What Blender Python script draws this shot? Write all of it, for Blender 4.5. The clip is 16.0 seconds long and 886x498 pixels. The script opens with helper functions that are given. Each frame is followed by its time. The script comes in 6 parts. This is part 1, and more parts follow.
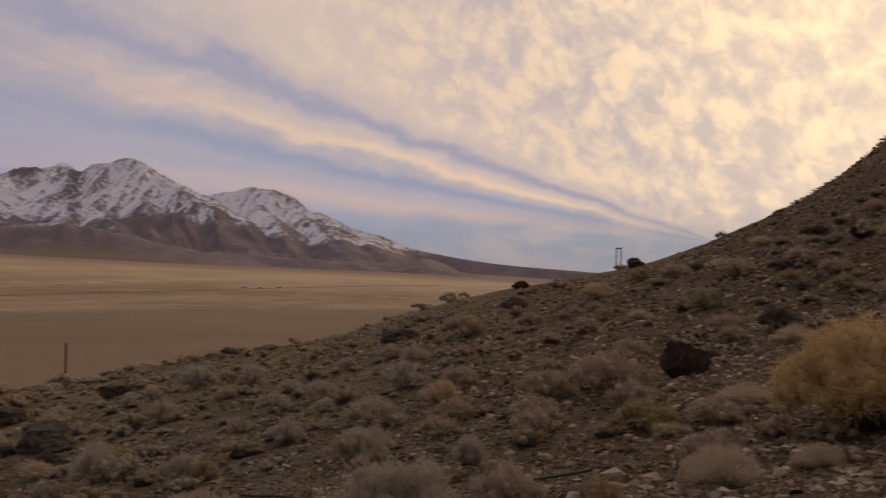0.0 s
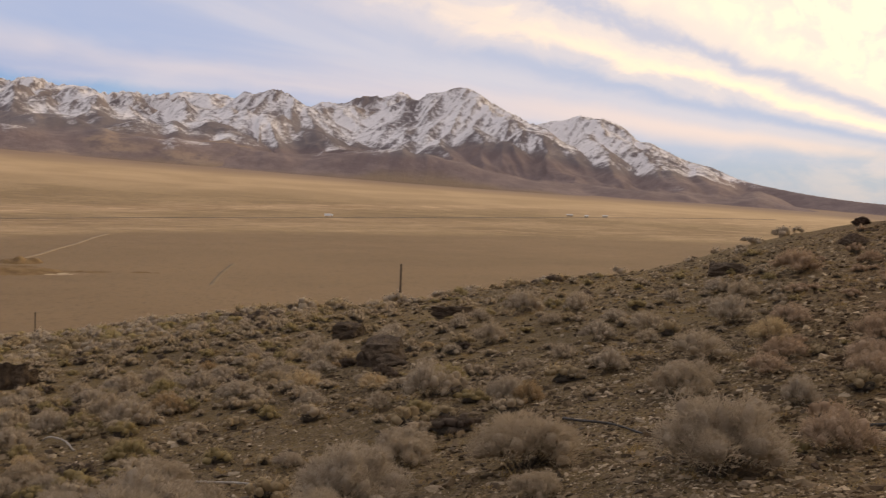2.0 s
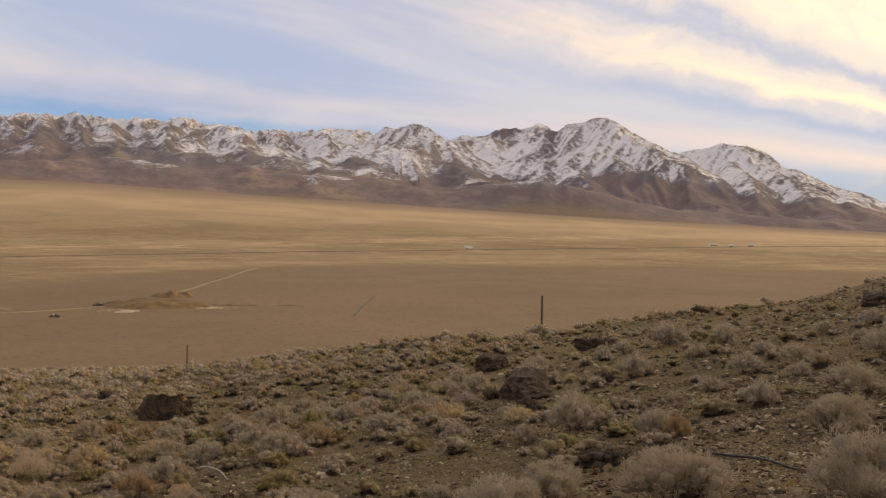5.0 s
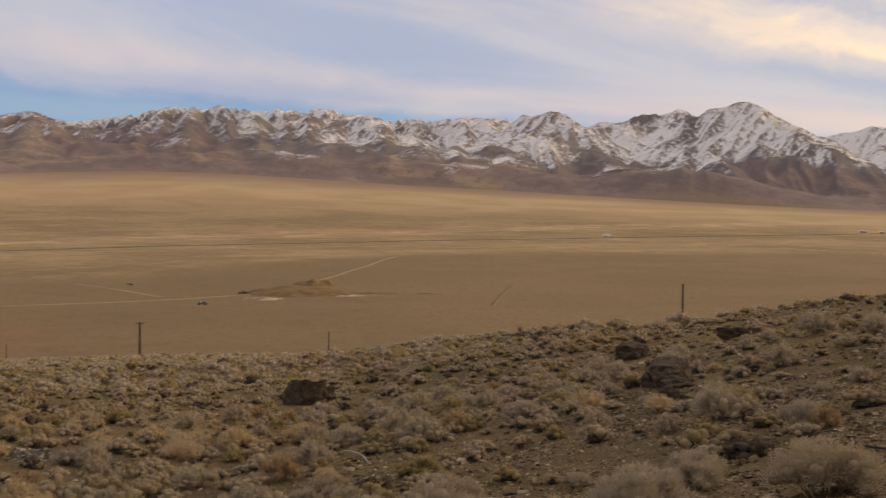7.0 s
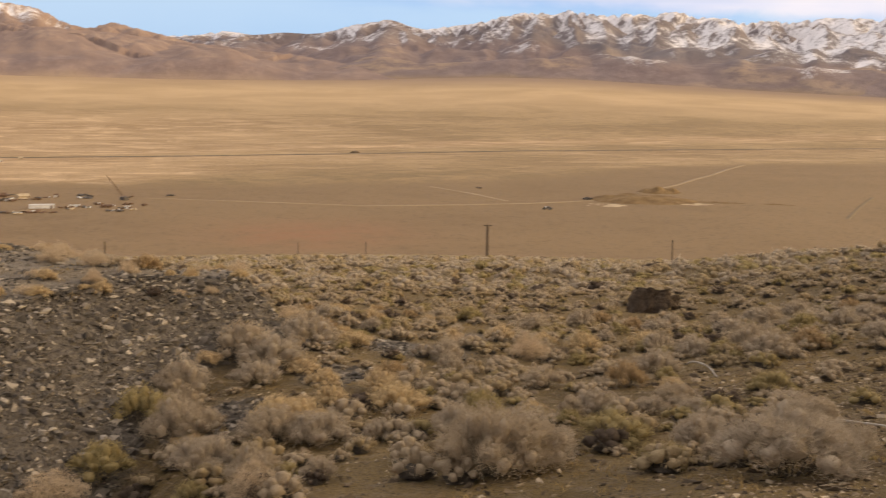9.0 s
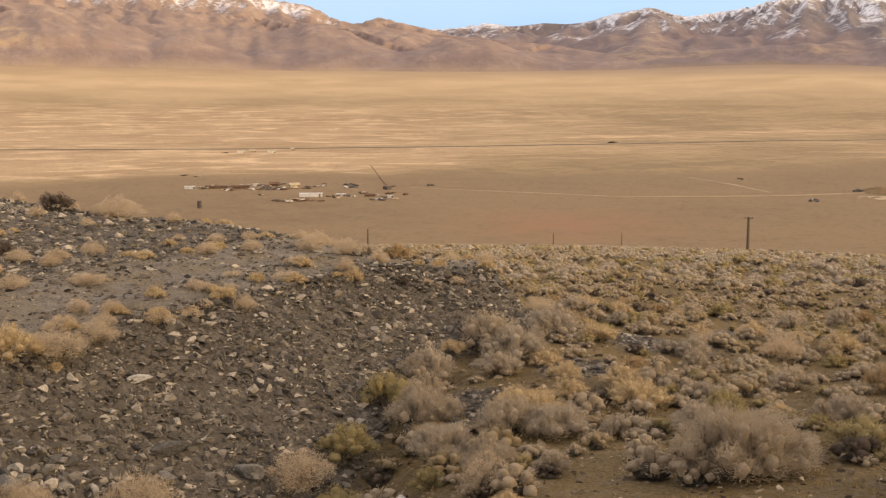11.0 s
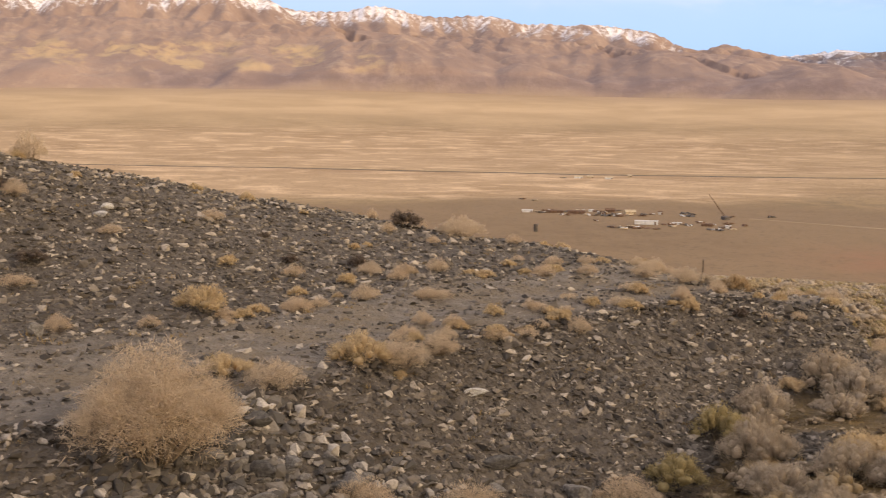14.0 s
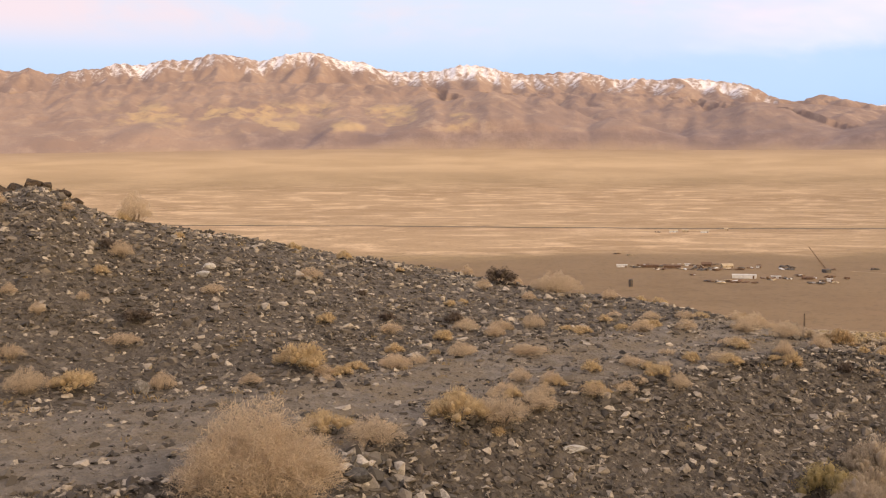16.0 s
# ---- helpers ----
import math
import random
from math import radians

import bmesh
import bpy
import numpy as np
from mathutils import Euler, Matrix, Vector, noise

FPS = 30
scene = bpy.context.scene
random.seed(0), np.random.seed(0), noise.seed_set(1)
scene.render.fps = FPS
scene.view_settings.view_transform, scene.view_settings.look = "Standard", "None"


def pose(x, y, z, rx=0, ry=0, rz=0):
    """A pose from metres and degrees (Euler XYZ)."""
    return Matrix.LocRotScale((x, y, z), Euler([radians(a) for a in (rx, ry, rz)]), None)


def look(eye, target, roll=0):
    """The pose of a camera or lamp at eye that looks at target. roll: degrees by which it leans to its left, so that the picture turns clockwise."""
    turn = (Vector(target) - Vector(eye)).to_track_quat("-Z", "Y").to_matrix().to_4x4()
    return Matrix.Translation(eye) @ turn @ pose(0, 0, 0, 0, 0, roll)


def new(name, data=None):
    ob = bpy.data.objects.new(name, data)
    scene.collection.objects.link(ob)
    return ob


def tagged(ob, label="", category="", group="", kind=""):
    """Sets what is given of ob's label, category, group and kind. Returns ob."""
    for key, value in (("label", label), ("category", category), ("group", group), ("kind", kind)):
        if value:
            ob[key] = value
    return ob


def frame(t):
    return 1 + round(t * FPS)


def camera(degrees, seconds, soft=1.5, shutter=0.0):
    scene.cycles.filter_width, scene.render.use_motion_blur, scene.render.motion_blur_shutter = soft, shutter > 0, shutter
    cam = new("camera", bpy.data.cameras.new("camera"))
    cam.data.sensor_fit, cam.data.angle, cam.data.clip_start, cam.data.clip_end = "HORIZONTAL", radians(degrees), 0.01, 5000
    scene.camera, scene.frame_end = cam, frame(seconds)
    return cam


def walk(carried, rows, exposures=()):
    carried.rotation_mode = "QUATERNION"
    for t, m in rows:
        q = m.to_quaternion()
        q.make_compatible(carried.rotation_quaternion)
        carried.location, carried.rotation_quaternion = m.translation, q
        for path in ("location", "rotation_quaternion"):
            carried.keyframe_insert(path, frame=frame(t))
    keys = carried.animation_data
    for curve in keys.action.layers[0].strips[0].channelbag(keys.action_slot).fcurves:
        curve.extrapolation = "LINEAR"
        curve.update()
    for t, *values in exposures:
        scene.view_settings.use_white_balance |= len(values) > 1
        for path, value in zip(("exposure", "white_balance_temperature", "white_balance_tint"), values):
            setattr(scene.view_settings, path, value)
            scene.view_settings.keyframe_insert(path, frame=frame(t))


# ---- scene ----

# ---------------------------------------------------------------- camera
cam = camera(41.3, 16.0, soft=1.15, shutter=0.35)
EYE = 1.6
# seconds, x, y, z from the first eye, yaw, pitch, roll
ROWS = [
    (0.0, 0.000, -0.000, 0.000, 0.00, 0.42, -1.03),
    (0.5, 0.011, 0.030, -0.014, 5.41, -0.07, -1.47),
    (1.0, 0.005, 0.042, -0.004, 9.53, -0.82, -1.82),
    (1.5, -0.005, 0.037, -0.018, 12.75, -2.04, -2.14),
    (2.0, -0.021, 0.033, -0.018, 15.82, -3.45, -2.19),
    (2.5, -0.036, 0.040, -0.028, 18.91, -4.30, -2.10),
    (3.0, -0.043, 0.048, -0.029, 21.71, -4.26, -1.55),
    (3.5, -0.049, 0.042, -0.020, 21.86, -4.00, -1.64),
    (6.0, -0.029, -0.082, 0.000, 24.20, -1.14, -0.06),
    (6.5, -0.037, -0.068, -0.003, 26.54, -1.81, -0.15),
    (7.0, -0.060, -0.046, -0.016, 29.30, -2.80, -0.80),
    (7.5, -0.093, -0.025, -0.026, 33.65, -4.18, -1.52),
    (8.0, -0.131, 0.022, -0.021, 37.80, -5.34, -1.43),
    (8.5, -0.140, -0.012, -0.030, 41.48, -6.04, -0.75),
    (9.0, -0.151, -0.060, -0.018, 45.99, -7.58, -0.79),
    (9.5, -0.183, -0.018, 0.008, 50.89, -7.07, -0.87),
    (12.0, -0.021, 0.097, 0.009, 62.36, -8.31, 0.30),
    (12.5, -0.026, 0.059, 0.005, 65.41, -7.17, -0.08),
    (13.0, -0.053, 0.037, -0.004, 68.33, -6.44, -0.46),
    (13.5, -0.042, 0.005, 0.015, 71.96, -6.66, -0.91),
    (14.0, -0.009, -0.002, 0.005, 74.76, -6.93, -0.56),
    (14.5, 0.016, -0.022, 0.010, 77.02, -6.11, -0.34),
    (15.0, 0.021, -0.037, 0.021, 78.44, -5.20, 0.43),
    (15.5, 0.056, -0.044, 0.014, 79.18, -4.72, 0.51),
    (16.0, 0.050, -0.046, 0.014, 79.24, -4.18, 0.49),
]
EXPOSURES = [(0.0, -0.66, 7800, 16), (0.5, -0.38, 7750, 13), (1.5, -0.06, 8100, 10), (2.5, 0.33, 8100, 6), (3.5, 0.33, 8300, 6), (6.0, 0.08, 8500, 5), (7.0, 0.06, 8700, 6), (7.5, 0.28, 8700, 5), (8.0, 0.50, 8700, 5), (8.5, 0.56, 8700, 5), (9.5, 0.87, 8800, 7), (12.0, 0.92, 8000, 6), (13.5, 0.84, 7700, 8), (16.0, 0.86, 8000, 11)]
walk(cam, [(t, pose(x, y, EYE + z, 90 + pitch, roll, yaw)) for t, x, y, z, yaw, pitch, roll in ROWS], EXPOSURES)

# ---------------------------------------------------------------- world and sun
SUN_AZ, SUN_EL = 50.0, 14.0


def node(nt, kind, **sets):
    n = nt.nodes.new(kind)
    for key, value in sets.items():
        if key == "operation":
            n.operation = value
        elif key == "blend_type":
            n.blend_type = value
        elif key == "data_type":
            n.data_type = value
        elif key == "attribute_name":
            n.attribute_name = value
    return n


class Graph:
    """Short hand for node trees."""

    def __init__(self, nt):
        self.nt = nt
        nt.nodes.clear()

    def put(self, socket, value):
        if isinstance(value, bpy.types.NodeSocket):
            self.nt.links.new(value, socket)
        elif isinstance(value, (tuple, list)) and len(value) == 3 and socket.type == "RGBA":
            socket.default_value = (*value, 1)
        else:
            socket.default_value = value

    def math(self, op, a, b=0.0, clamp=False):
        n = node(self.nt, "ShaderNodeMath", operation=op)
        n.use_clamp = clamp
        self.put(n.inputs[0], a)
        self.put(n.inputs[1], b)
        return n.outputs[0]

    def vmath(self, op, a, b=(0, 0, 0)):
        n = node(self.nt, "ShaderNodeVectorMath", operation=op)
        self.put(n.inputs[0], a)
        if isinstance(b, float):
            self.put(n.inputs[3], b)
        else:
            self.put(n.inputs[1], b)
        return n.outputs["Value"] if op == "DOT_PRODUCT" else n.outputs[0]

    def noise(self, vector, scale, detail=6.0, rough=0.55, distort=0.0):
        n = node(self.nt, "ShaderNodeTexNoise")
        self.put(n.inputs["Vector"], vector)
        n.inputs["Scale"].default_value, n.inputs["Detail"].default_value = scale, detail
        n.inputs["Roughness"].default_value, n.inputs["Distortion"].default_value = rough, distort
        return n.outputs["Fac"]

    def voronoi(self, vector, scale, out="Distance", feature="F1"):
        n = node(self.nt, "ShaderNodeTexVoronoi")
        n.feature = feature
        self.put(n.inputs["Vector"], vector)
        n.inputs["Scale"].default_value = scale
        return n.outputs[out]

    def ramp(self, fac, lo, hi, a=0.0, b=1.0):
        n = node(self.nt, "ShaderNodeMapRange")
        n.interpolation_type = "SMOOTHSTEP"
        self.put(n.inputs[0], fac)
        for i, v in enumerate((lo, hi, a, b)):
            self.put(n.inputs[i + 1], v)
        return n.outputs[0]

    def mix(self, fac, a, b, blend="MIX"):
        n = node(self.nt, "ShaderNodeMix", data_type="RGBA", blend_type=blend)
        self.put(n.inputs[0], fac)
        self.put(n.inputs[6], a)
        self.put(n.inputs[7], b)
        return n.outputs[2]

    def stops(self, fac, colours):
        """A colour ramp; stops in degrees out of 40."""
        n = node(self.nt, "ShaderNodeValToRGB")
        self.put(n.inputs[0], fac)
        n.color_ramp.interpolation = "EASE"
        while len(n.color_ramp.elements) < len(colours):
            n.color_ramp.elements.new(0.5)
        for i, (at, c) in enumerate(colours):
            n.color_ramp.elements[i].position, n.color_ramp.elements[i].color = at / 40, (*c, 1)
        return n.outputs[0]

    def split(self, vector):
        n = node(self.nt, "ShaderNodeSeparateXYZ")
        self.put(n.inputs[0], vector)
        return n.outputs

    def join(self, x, y, z):
        n = node(self.nt, "ShaderNodeCombineXYZ")
        for i, v in enumerate((x, y, z)):
            self.put(n.inputs[i], v)
        return n.outputs[0]


def bearing(az, r):
    a = radians(az)
    return r * math.sin(a), r * math.cos(a)


def build_world():
    world = bpy.data.worlds.new("evening_sky")
    scene.world = world
    world.use_nodes = True
    g = Graph(world.node_tree)
    sky = g.nt.nodes.new("ShaderNodeTexSky")
    sky.sky_type, sky.sun_disc = "NISHITA", False
    sky.sun_elevation, sky.sun_rotation = radians(SUN_EL), radians(SUN_AZ)
    sky.air_density, sky.dust_density, sky.ozone_density = 1.0, 1.0, 1.2
    where = g.nt.nodes.new("ShaderNodeTexCoord").outputs["Generated"]
    x, y, z = g.split(where)
    # cloud streets run together at a point low in the evening glow; their turn about it tells them apart
    around = g.math("ARCTAN2", x, y)
    ragged = g.noise(g.join(g.math("MULTIPLY", around, 12.0), g.math("MULTIPLY", z, 20.0), 2.0), 1.0, 5.0, 0.60, 0.4)
    turn = g.math("MULTIPLY", g.math("ARCTAN2", g.math("SUBTRACT", z, 0.0133), g.math("SUBTRACT", 0.2384, around)), 57.3)
    streak = g.noise(g.join(g.math("MULTIPLY", around, 2.6), g.math("MULTIPLY", turn, 0.26), 9.0), 1.0, 4.0, 0.55, 0.5)
    west = g.ramp(around, -0.75, -1.45)
    shift = g.math("ADD", g.math("MULTIPLY", west, 1.25), g.math("MULTIPLY", g.math("SUBTRACT", ragged, 0.5), g.math("ADD", 1.8, g.math("MULTIPLY", g.ramp(turn, 5.0, 16.0), 7.0))))
    band = g.math("DIVIDE", g.math("ADD", turn, shift), 40.0)
    glow_dir = (math.sin(radians(34)) * 0.93, math.cos(radians(34)) * 0.93, 0.37)
    toward = g.vmath("DOT_PRODUCT", where, glow_dir)
    lit = g.stops(band, [(0.0, (0.36, 0.47, 0.68)), (3.2, (0.42, 0.50, 0.72)), (6.3, (0.74, 0.64, 0.67)), (8.4, (0.57, 0.58, 0.72)), (10.4, (0.40, 0.48, 0.71)), (12.2, (0.62, 0.61, 0.72)), (14.0, (1.02, 0.84, 0.70)),
                         (15.8, (0.78, 0.71, 0.73)), (18.2, (0.48, 0.52, 0.71)), (20.5, (0.78, 0.71, 0.73)), (23.5, (0.96, 0.84, 0.75)), (38.0, (1.00, 0.87, 0.76))])
    cool = g.stops(band, [(0.0, (0.165, 0.31, 0.62)), (3.3, (0.22, 0.36, 0.64)), (4.3, (0.41, 0.455, 0.66)), (5.2, (0.46, 0.482, 0.66)), (6.6, (0.38, 0.45, 0.68)), (8.6, (0.40, 0.46, 0.68)), (11.0, (0.46, 0.488, 0.67)), (16.0, (0.45, 0.48, 0.67)), (24.0, (0.48, 0.50, 0.66))])
    cool = g.mix(0.55, cool, g.mix(g.ramp(streak, 0.35, 0.65), (0.68, 0.82, 1.02), (1.22, 1.14, 1.06)), "MULTIPLY")
    thin = g.ramp(g.math("ADD", g.math("MULTIPLY", streak, 0.75), g.math("MULTIPLY", ragged, 0.35)), 0.46, 0.66)
    pale = g.mix(g.math("MULTIPLY", thin, g.ramp(z, 0.088, 0.125)), g.mix(g.ramp(z, 0.06, 0.13), (0.255, 0.385, 0.635), (0.34, 0.43, 0.61)), (0.44, 0.415, 0.53))
    cool = g.mix(west, cool, pale)
    facing = g.vmath("DOT_PRODUCT", where, (0.5, 0.866, 0.0))
    veil = g.mix(g.ramp(facing, 0.48, 0.92), cool, lit)
    low = g.math("MULTIPLY", g.ramp(z, 0.055, 0.02), g.ramp(around, -0.15, 0.12))
    veil = g.mix(g.math("MULTIPLY", low, 0.75), veil, g.mix(g.ramp(ragged, 0.4, 0.6), (0.42, 0.50, 0.66), (0.66, 0.62, 0.68)))
    # broken rows of small puffs above the streets, brightest near the glow
    puffs = g.noise(g.join(g.math("ADD", g.math("MULTIPLY", around, 36.0), g.math("MULTIPLY", z, 8.0)), g.math("MULTIPLY", z, 34.0), 8.0), 1.0, 4.0, 0.60, 0.25)
    high = g.math("MULTIPLY", g.ramp(g.math("MULTIPLY", band, 40.0), 19.5, 25.0), g.ramp(toward, 0.70, 0.90))
    near_glow = g.ramp(toward, 0.84, 1.0)
    veil = g.mix(g.math("MULTIPLY", high, near_glow), veil, (1.55, 1.32, 0.98))
    veil = g.mix(g.math("MULTIPLY", high, g.ramp(puffs, 0.60, 0.36, 0.0, 0.75)), veil, g.mix(near_glow, (0.58, 0.58, 0.72), (1.10, 0.98, 0.86)))
    veil = g.mix(g.math("MULTIPLY", high, g.ramp(puffs, 0.50, 0.66, 0.0, 0.55)), veil, g.mix(near_glow, (1.25, 1.02, 0.76), (1.95, 1.65, 1.15)))
    veil = g.mix(g.ramp(z, 0.30, 0.75), veil, (0.54, 0.53, 0.64))
    clear = g.mix(1.0, sky.outputs[0], (0.045, 0.045, 0.045), "MULTIPLY")
    colour = g.mix(g.math("SUBTRACT", 1.0, g.ramp(z, 0.06, -0.02, 0.0, 0.2)), clear, veil)
    back = g.nt.nodes.new("ShaderNodeBackground")
    g.put(back.inputs[0], colour)
    back.inputs[1].default_value = 1.1
    out = g.nt.nodes.new("ShaderNodeOutputWorld")
    g.nt.links.new(back.outputs[0], out.inputs[0])


build_world()
sun = new("sun", bpy.data.lights.new("sun", "SUN"))
sun.data.energy, sun.data.angle, sun.data.color = 1.7, radians(28), (1.0, 0.78, 0.54)
sx, sy = bearing(SUN_AZ, 100 * math.cos(radians(SUN_EL)))
sun.matrix_world = look((sx, sy, 100 * math.sin(radians(SUN_EL))), (0, 0, 0))


# ---------------------------------------------------------------- land forms, as functions
def hash01(ix, iy, seed):
    n = (ix.astype(np.int64) * 374761393 + iy.astype(np.int64) * 668265263 + seed * 144269504) & 0x7FFFFFFF
    n = ((n ^ (n >> 13)) * 1274126177) & 0x7FFFFFFF
    return ((n ^ (n >> 16)) & 0xFFFF) / 65535.0


def value_noise(x, y, seed=0):
    ix, iy = np.floor(x), np.floor(y)
    fx, fy = x - ix, y - iy
    fx, fy = fx * fx * fx * (fx * (fx * 6 - 15) + 10), fy * fy * fy * (fy * (fy * 6 - 15) + 10)
    a, b = hash01(ix, iy, seed), hash01(ix + 1, iy, seed)
    c, d = hash01(ix, iy + 1, seed), hash01(ix + 1, iy + 1, seed)
    return (a + (b - a) * fx) * (1 - fy) + (c + (d - c) * fx) * fy


def fbm(x, y, octaves=4, gain=0.5, seed=0):
    """Smooth noise from -1 to 1."""
    total, weight, size = 0.0, 1.0, 0.0
    for k in range(octaves):
        cs, sn = math.cos(0.6 * k), math.sin(0.6 * k)
        total = total + weight * (value_noise((x * cs - y * sn) * 2**k, (x * sn + y * cs) * 2**k, seed + k) * 2 - 1)
        size, weight = size + weight, weight * gain
    return total / size


def curve(at, knots):
    """A smooth curve through pairs (at, value)."""
    k = np.array(knots, float)
    xs, ys = k[:, 0], k[:, 1]
    slope = np.gradient(ys, xs)
    i = np.clip(np.searchsorted(xs, at) - 1, 0, len(xs) - 2)
    h = xs[i + 1] - xs[i]
    t = np.clip((at - xs[i]) / h, 0, 1)
    return ((1 + 2 * t) * (1 - t) ** 2 * ys[i] + t * (1 - t) ** 2 * h * slope[i] + t * t * (3 - 2 * t) * ys[i + 1] + t * t * (t - 1) * h * slope[i + 1])


def smooth(t):
    t = np.clip(t, 0, 1)
    return t * t * (3 - 2 * t)


FLOOR = -55.0                                     # the valley floor, below the eye
NEAR_Z = [(-180, -1.6), (-140, -3.4), (-75, -4.4), (-62, -4.0), (-57, -3.5), (-50, -3.3), (-45, -3.25), (-35, -3.05), (-25, -2.85), (-15, -2.6), (-5, -2.2), (6, -1.95), (14, -1.75), (21, -1.6), (60, -1.2), (180, -1.6)]
MID_Z = [(-180, 0.0), (-140, -4.4), (-75, -4.6), (-62, -4.2), (-57, -3.9), (-50, -4.0), (-45, -4.1), (-35, -4.0), (-25, -3.45), (-15, -2.9), (-5, -2.3), (6, -1.6), (14, -1.1), (21, -0.6), (60, 2.0), (180, 0.0)]
CREST_R = [(-180, 40), (-140, 60), (-57, 62), (-45, 62), (-35, 55), (-25, 45), (-15, 40), (-5, 44), (6, 45), (14, 43), (21, 40), (60, 40), (180, 40)]
# the unseen crest from bearing 30 on is raised to shade the near slope
CREST_EL = [(-180, 6), (-140, -8.6), (-57, -8.7), (-45, -8.6), (-35, -8.35), (-30, -7.7), (-24, -6.8), (-17.7, -6.1), (-10.4, -4.8), (-5, -3.85), (0.5, -2.3), (6, -0.97), (11.3, 0.58), (14, 1.75), (16.5, 3.0), (19, 4.52), (20.6, 5.9), (30, 10.5), (60, 17), (120, 12), (180, 6)]
FAN_EL = [(-180, -1.04), (-150, 0.3), (-100, 0.8), (-90, 0.92), (-79, 0.95), (-68, 0.75), (-50, 0.75), (-43, 0.95), (-30, 0.4), (-13, -0.37), (-1.2, -0.8), (4, -1.04), (180, -1.04)]
EDGE_X = [(-40, 30), (-12, 4), (-8, -4), (-5, -7.2), (-2, -9.2), (1.1, -10.4), (2.2, -11.3), (3.85, -12.7), (5.5, -13.5), (8.2, -14.8), (9.7, -15.0), (10.6, -15.8), (11.6, -18.5), (13, -28), (16, -200), (60, -400)]
HILL_EL = [(-180, -9.5), (-160, 0), (-130, 3), (-105, -0.6), (-100, -1.3), (-98.3, -1.0), (-96.5, -1.9), (-95.5, -2.4), (-92.4, -3.05), (-88.4, -3.7), (-84.3, -4.5), (-81.6, -4.85), (-77.5, -5.4), (-73.3, -6.1), (-69.3, -6.5), (-65.3, -7.5), (-62.2, -8.2), (-58.5, -8.6), (-50, -9.5), (180, -9.5)]

SHOULDER_EL = [(-180, 6), (-110, 4), (-98, 1.5), (-90, -1.2), (-84, -3.3), (-80, -4.6), (-77.5, -5.35), (-74, -6.05), (-70, -6.65), (-66.2, -7.35), (-63.6, -8.0), (-62, -8.36), (-60.2, -8.6), (-58, -8.64), (-52, -8.8), (-45, -8.2), (-30, -6), (180, 6)]      # where the hill runs out to the road


def road_side(x, y):
    """Metres from the outer edge of the mine road, towards the hill."""
    return (curve(y, EDGE_X) - x) * 0.92


def slope_height(az, r):
    """The brushy slope below the camera, from the eye."""
    za, zb = curve(az, NEAR_Z), curve(az, MID_Z)
    rc = curve(az, CREST_R)
    zc = rc * np.tan(np.radians(curve(az, CREST_EL)))
    z0 = -EYE + 0 * r
    s1 = (zb - z0) / 18
    s2 = (zc - za) / (rc - 10)
    s3 = (zc - zb) / (rc - 18)

    def part_of(t, h, a, b, sa, sb):
        return (1 + 2 * t) * (1 - t) ** 2 * a + t * (1 - t) ** 2 * h * sa + t * t * (3 - 2 * t) * b + t * t * (t - 1) * h * sb

    z = part_of(np.clip(r / 10, 0, 1), 10, z0, za, s1, s1)
    z = np.where(r > 10, part_of(np.clip((r - 10) / 8, 0, 1), 8, za, zb, s1, s2), z)
    z = np.where(r > 18, part_of(np.clip((r - 18) / (rc - 18), 0, 1), rc - 18, zb, zc, s2, s3), z)
    down = np.clip((r - rc) / (395 - rc), 0, 1)
    z = np.where(r > rc, zc + (FLOOR - zc) * down, z)
    return z


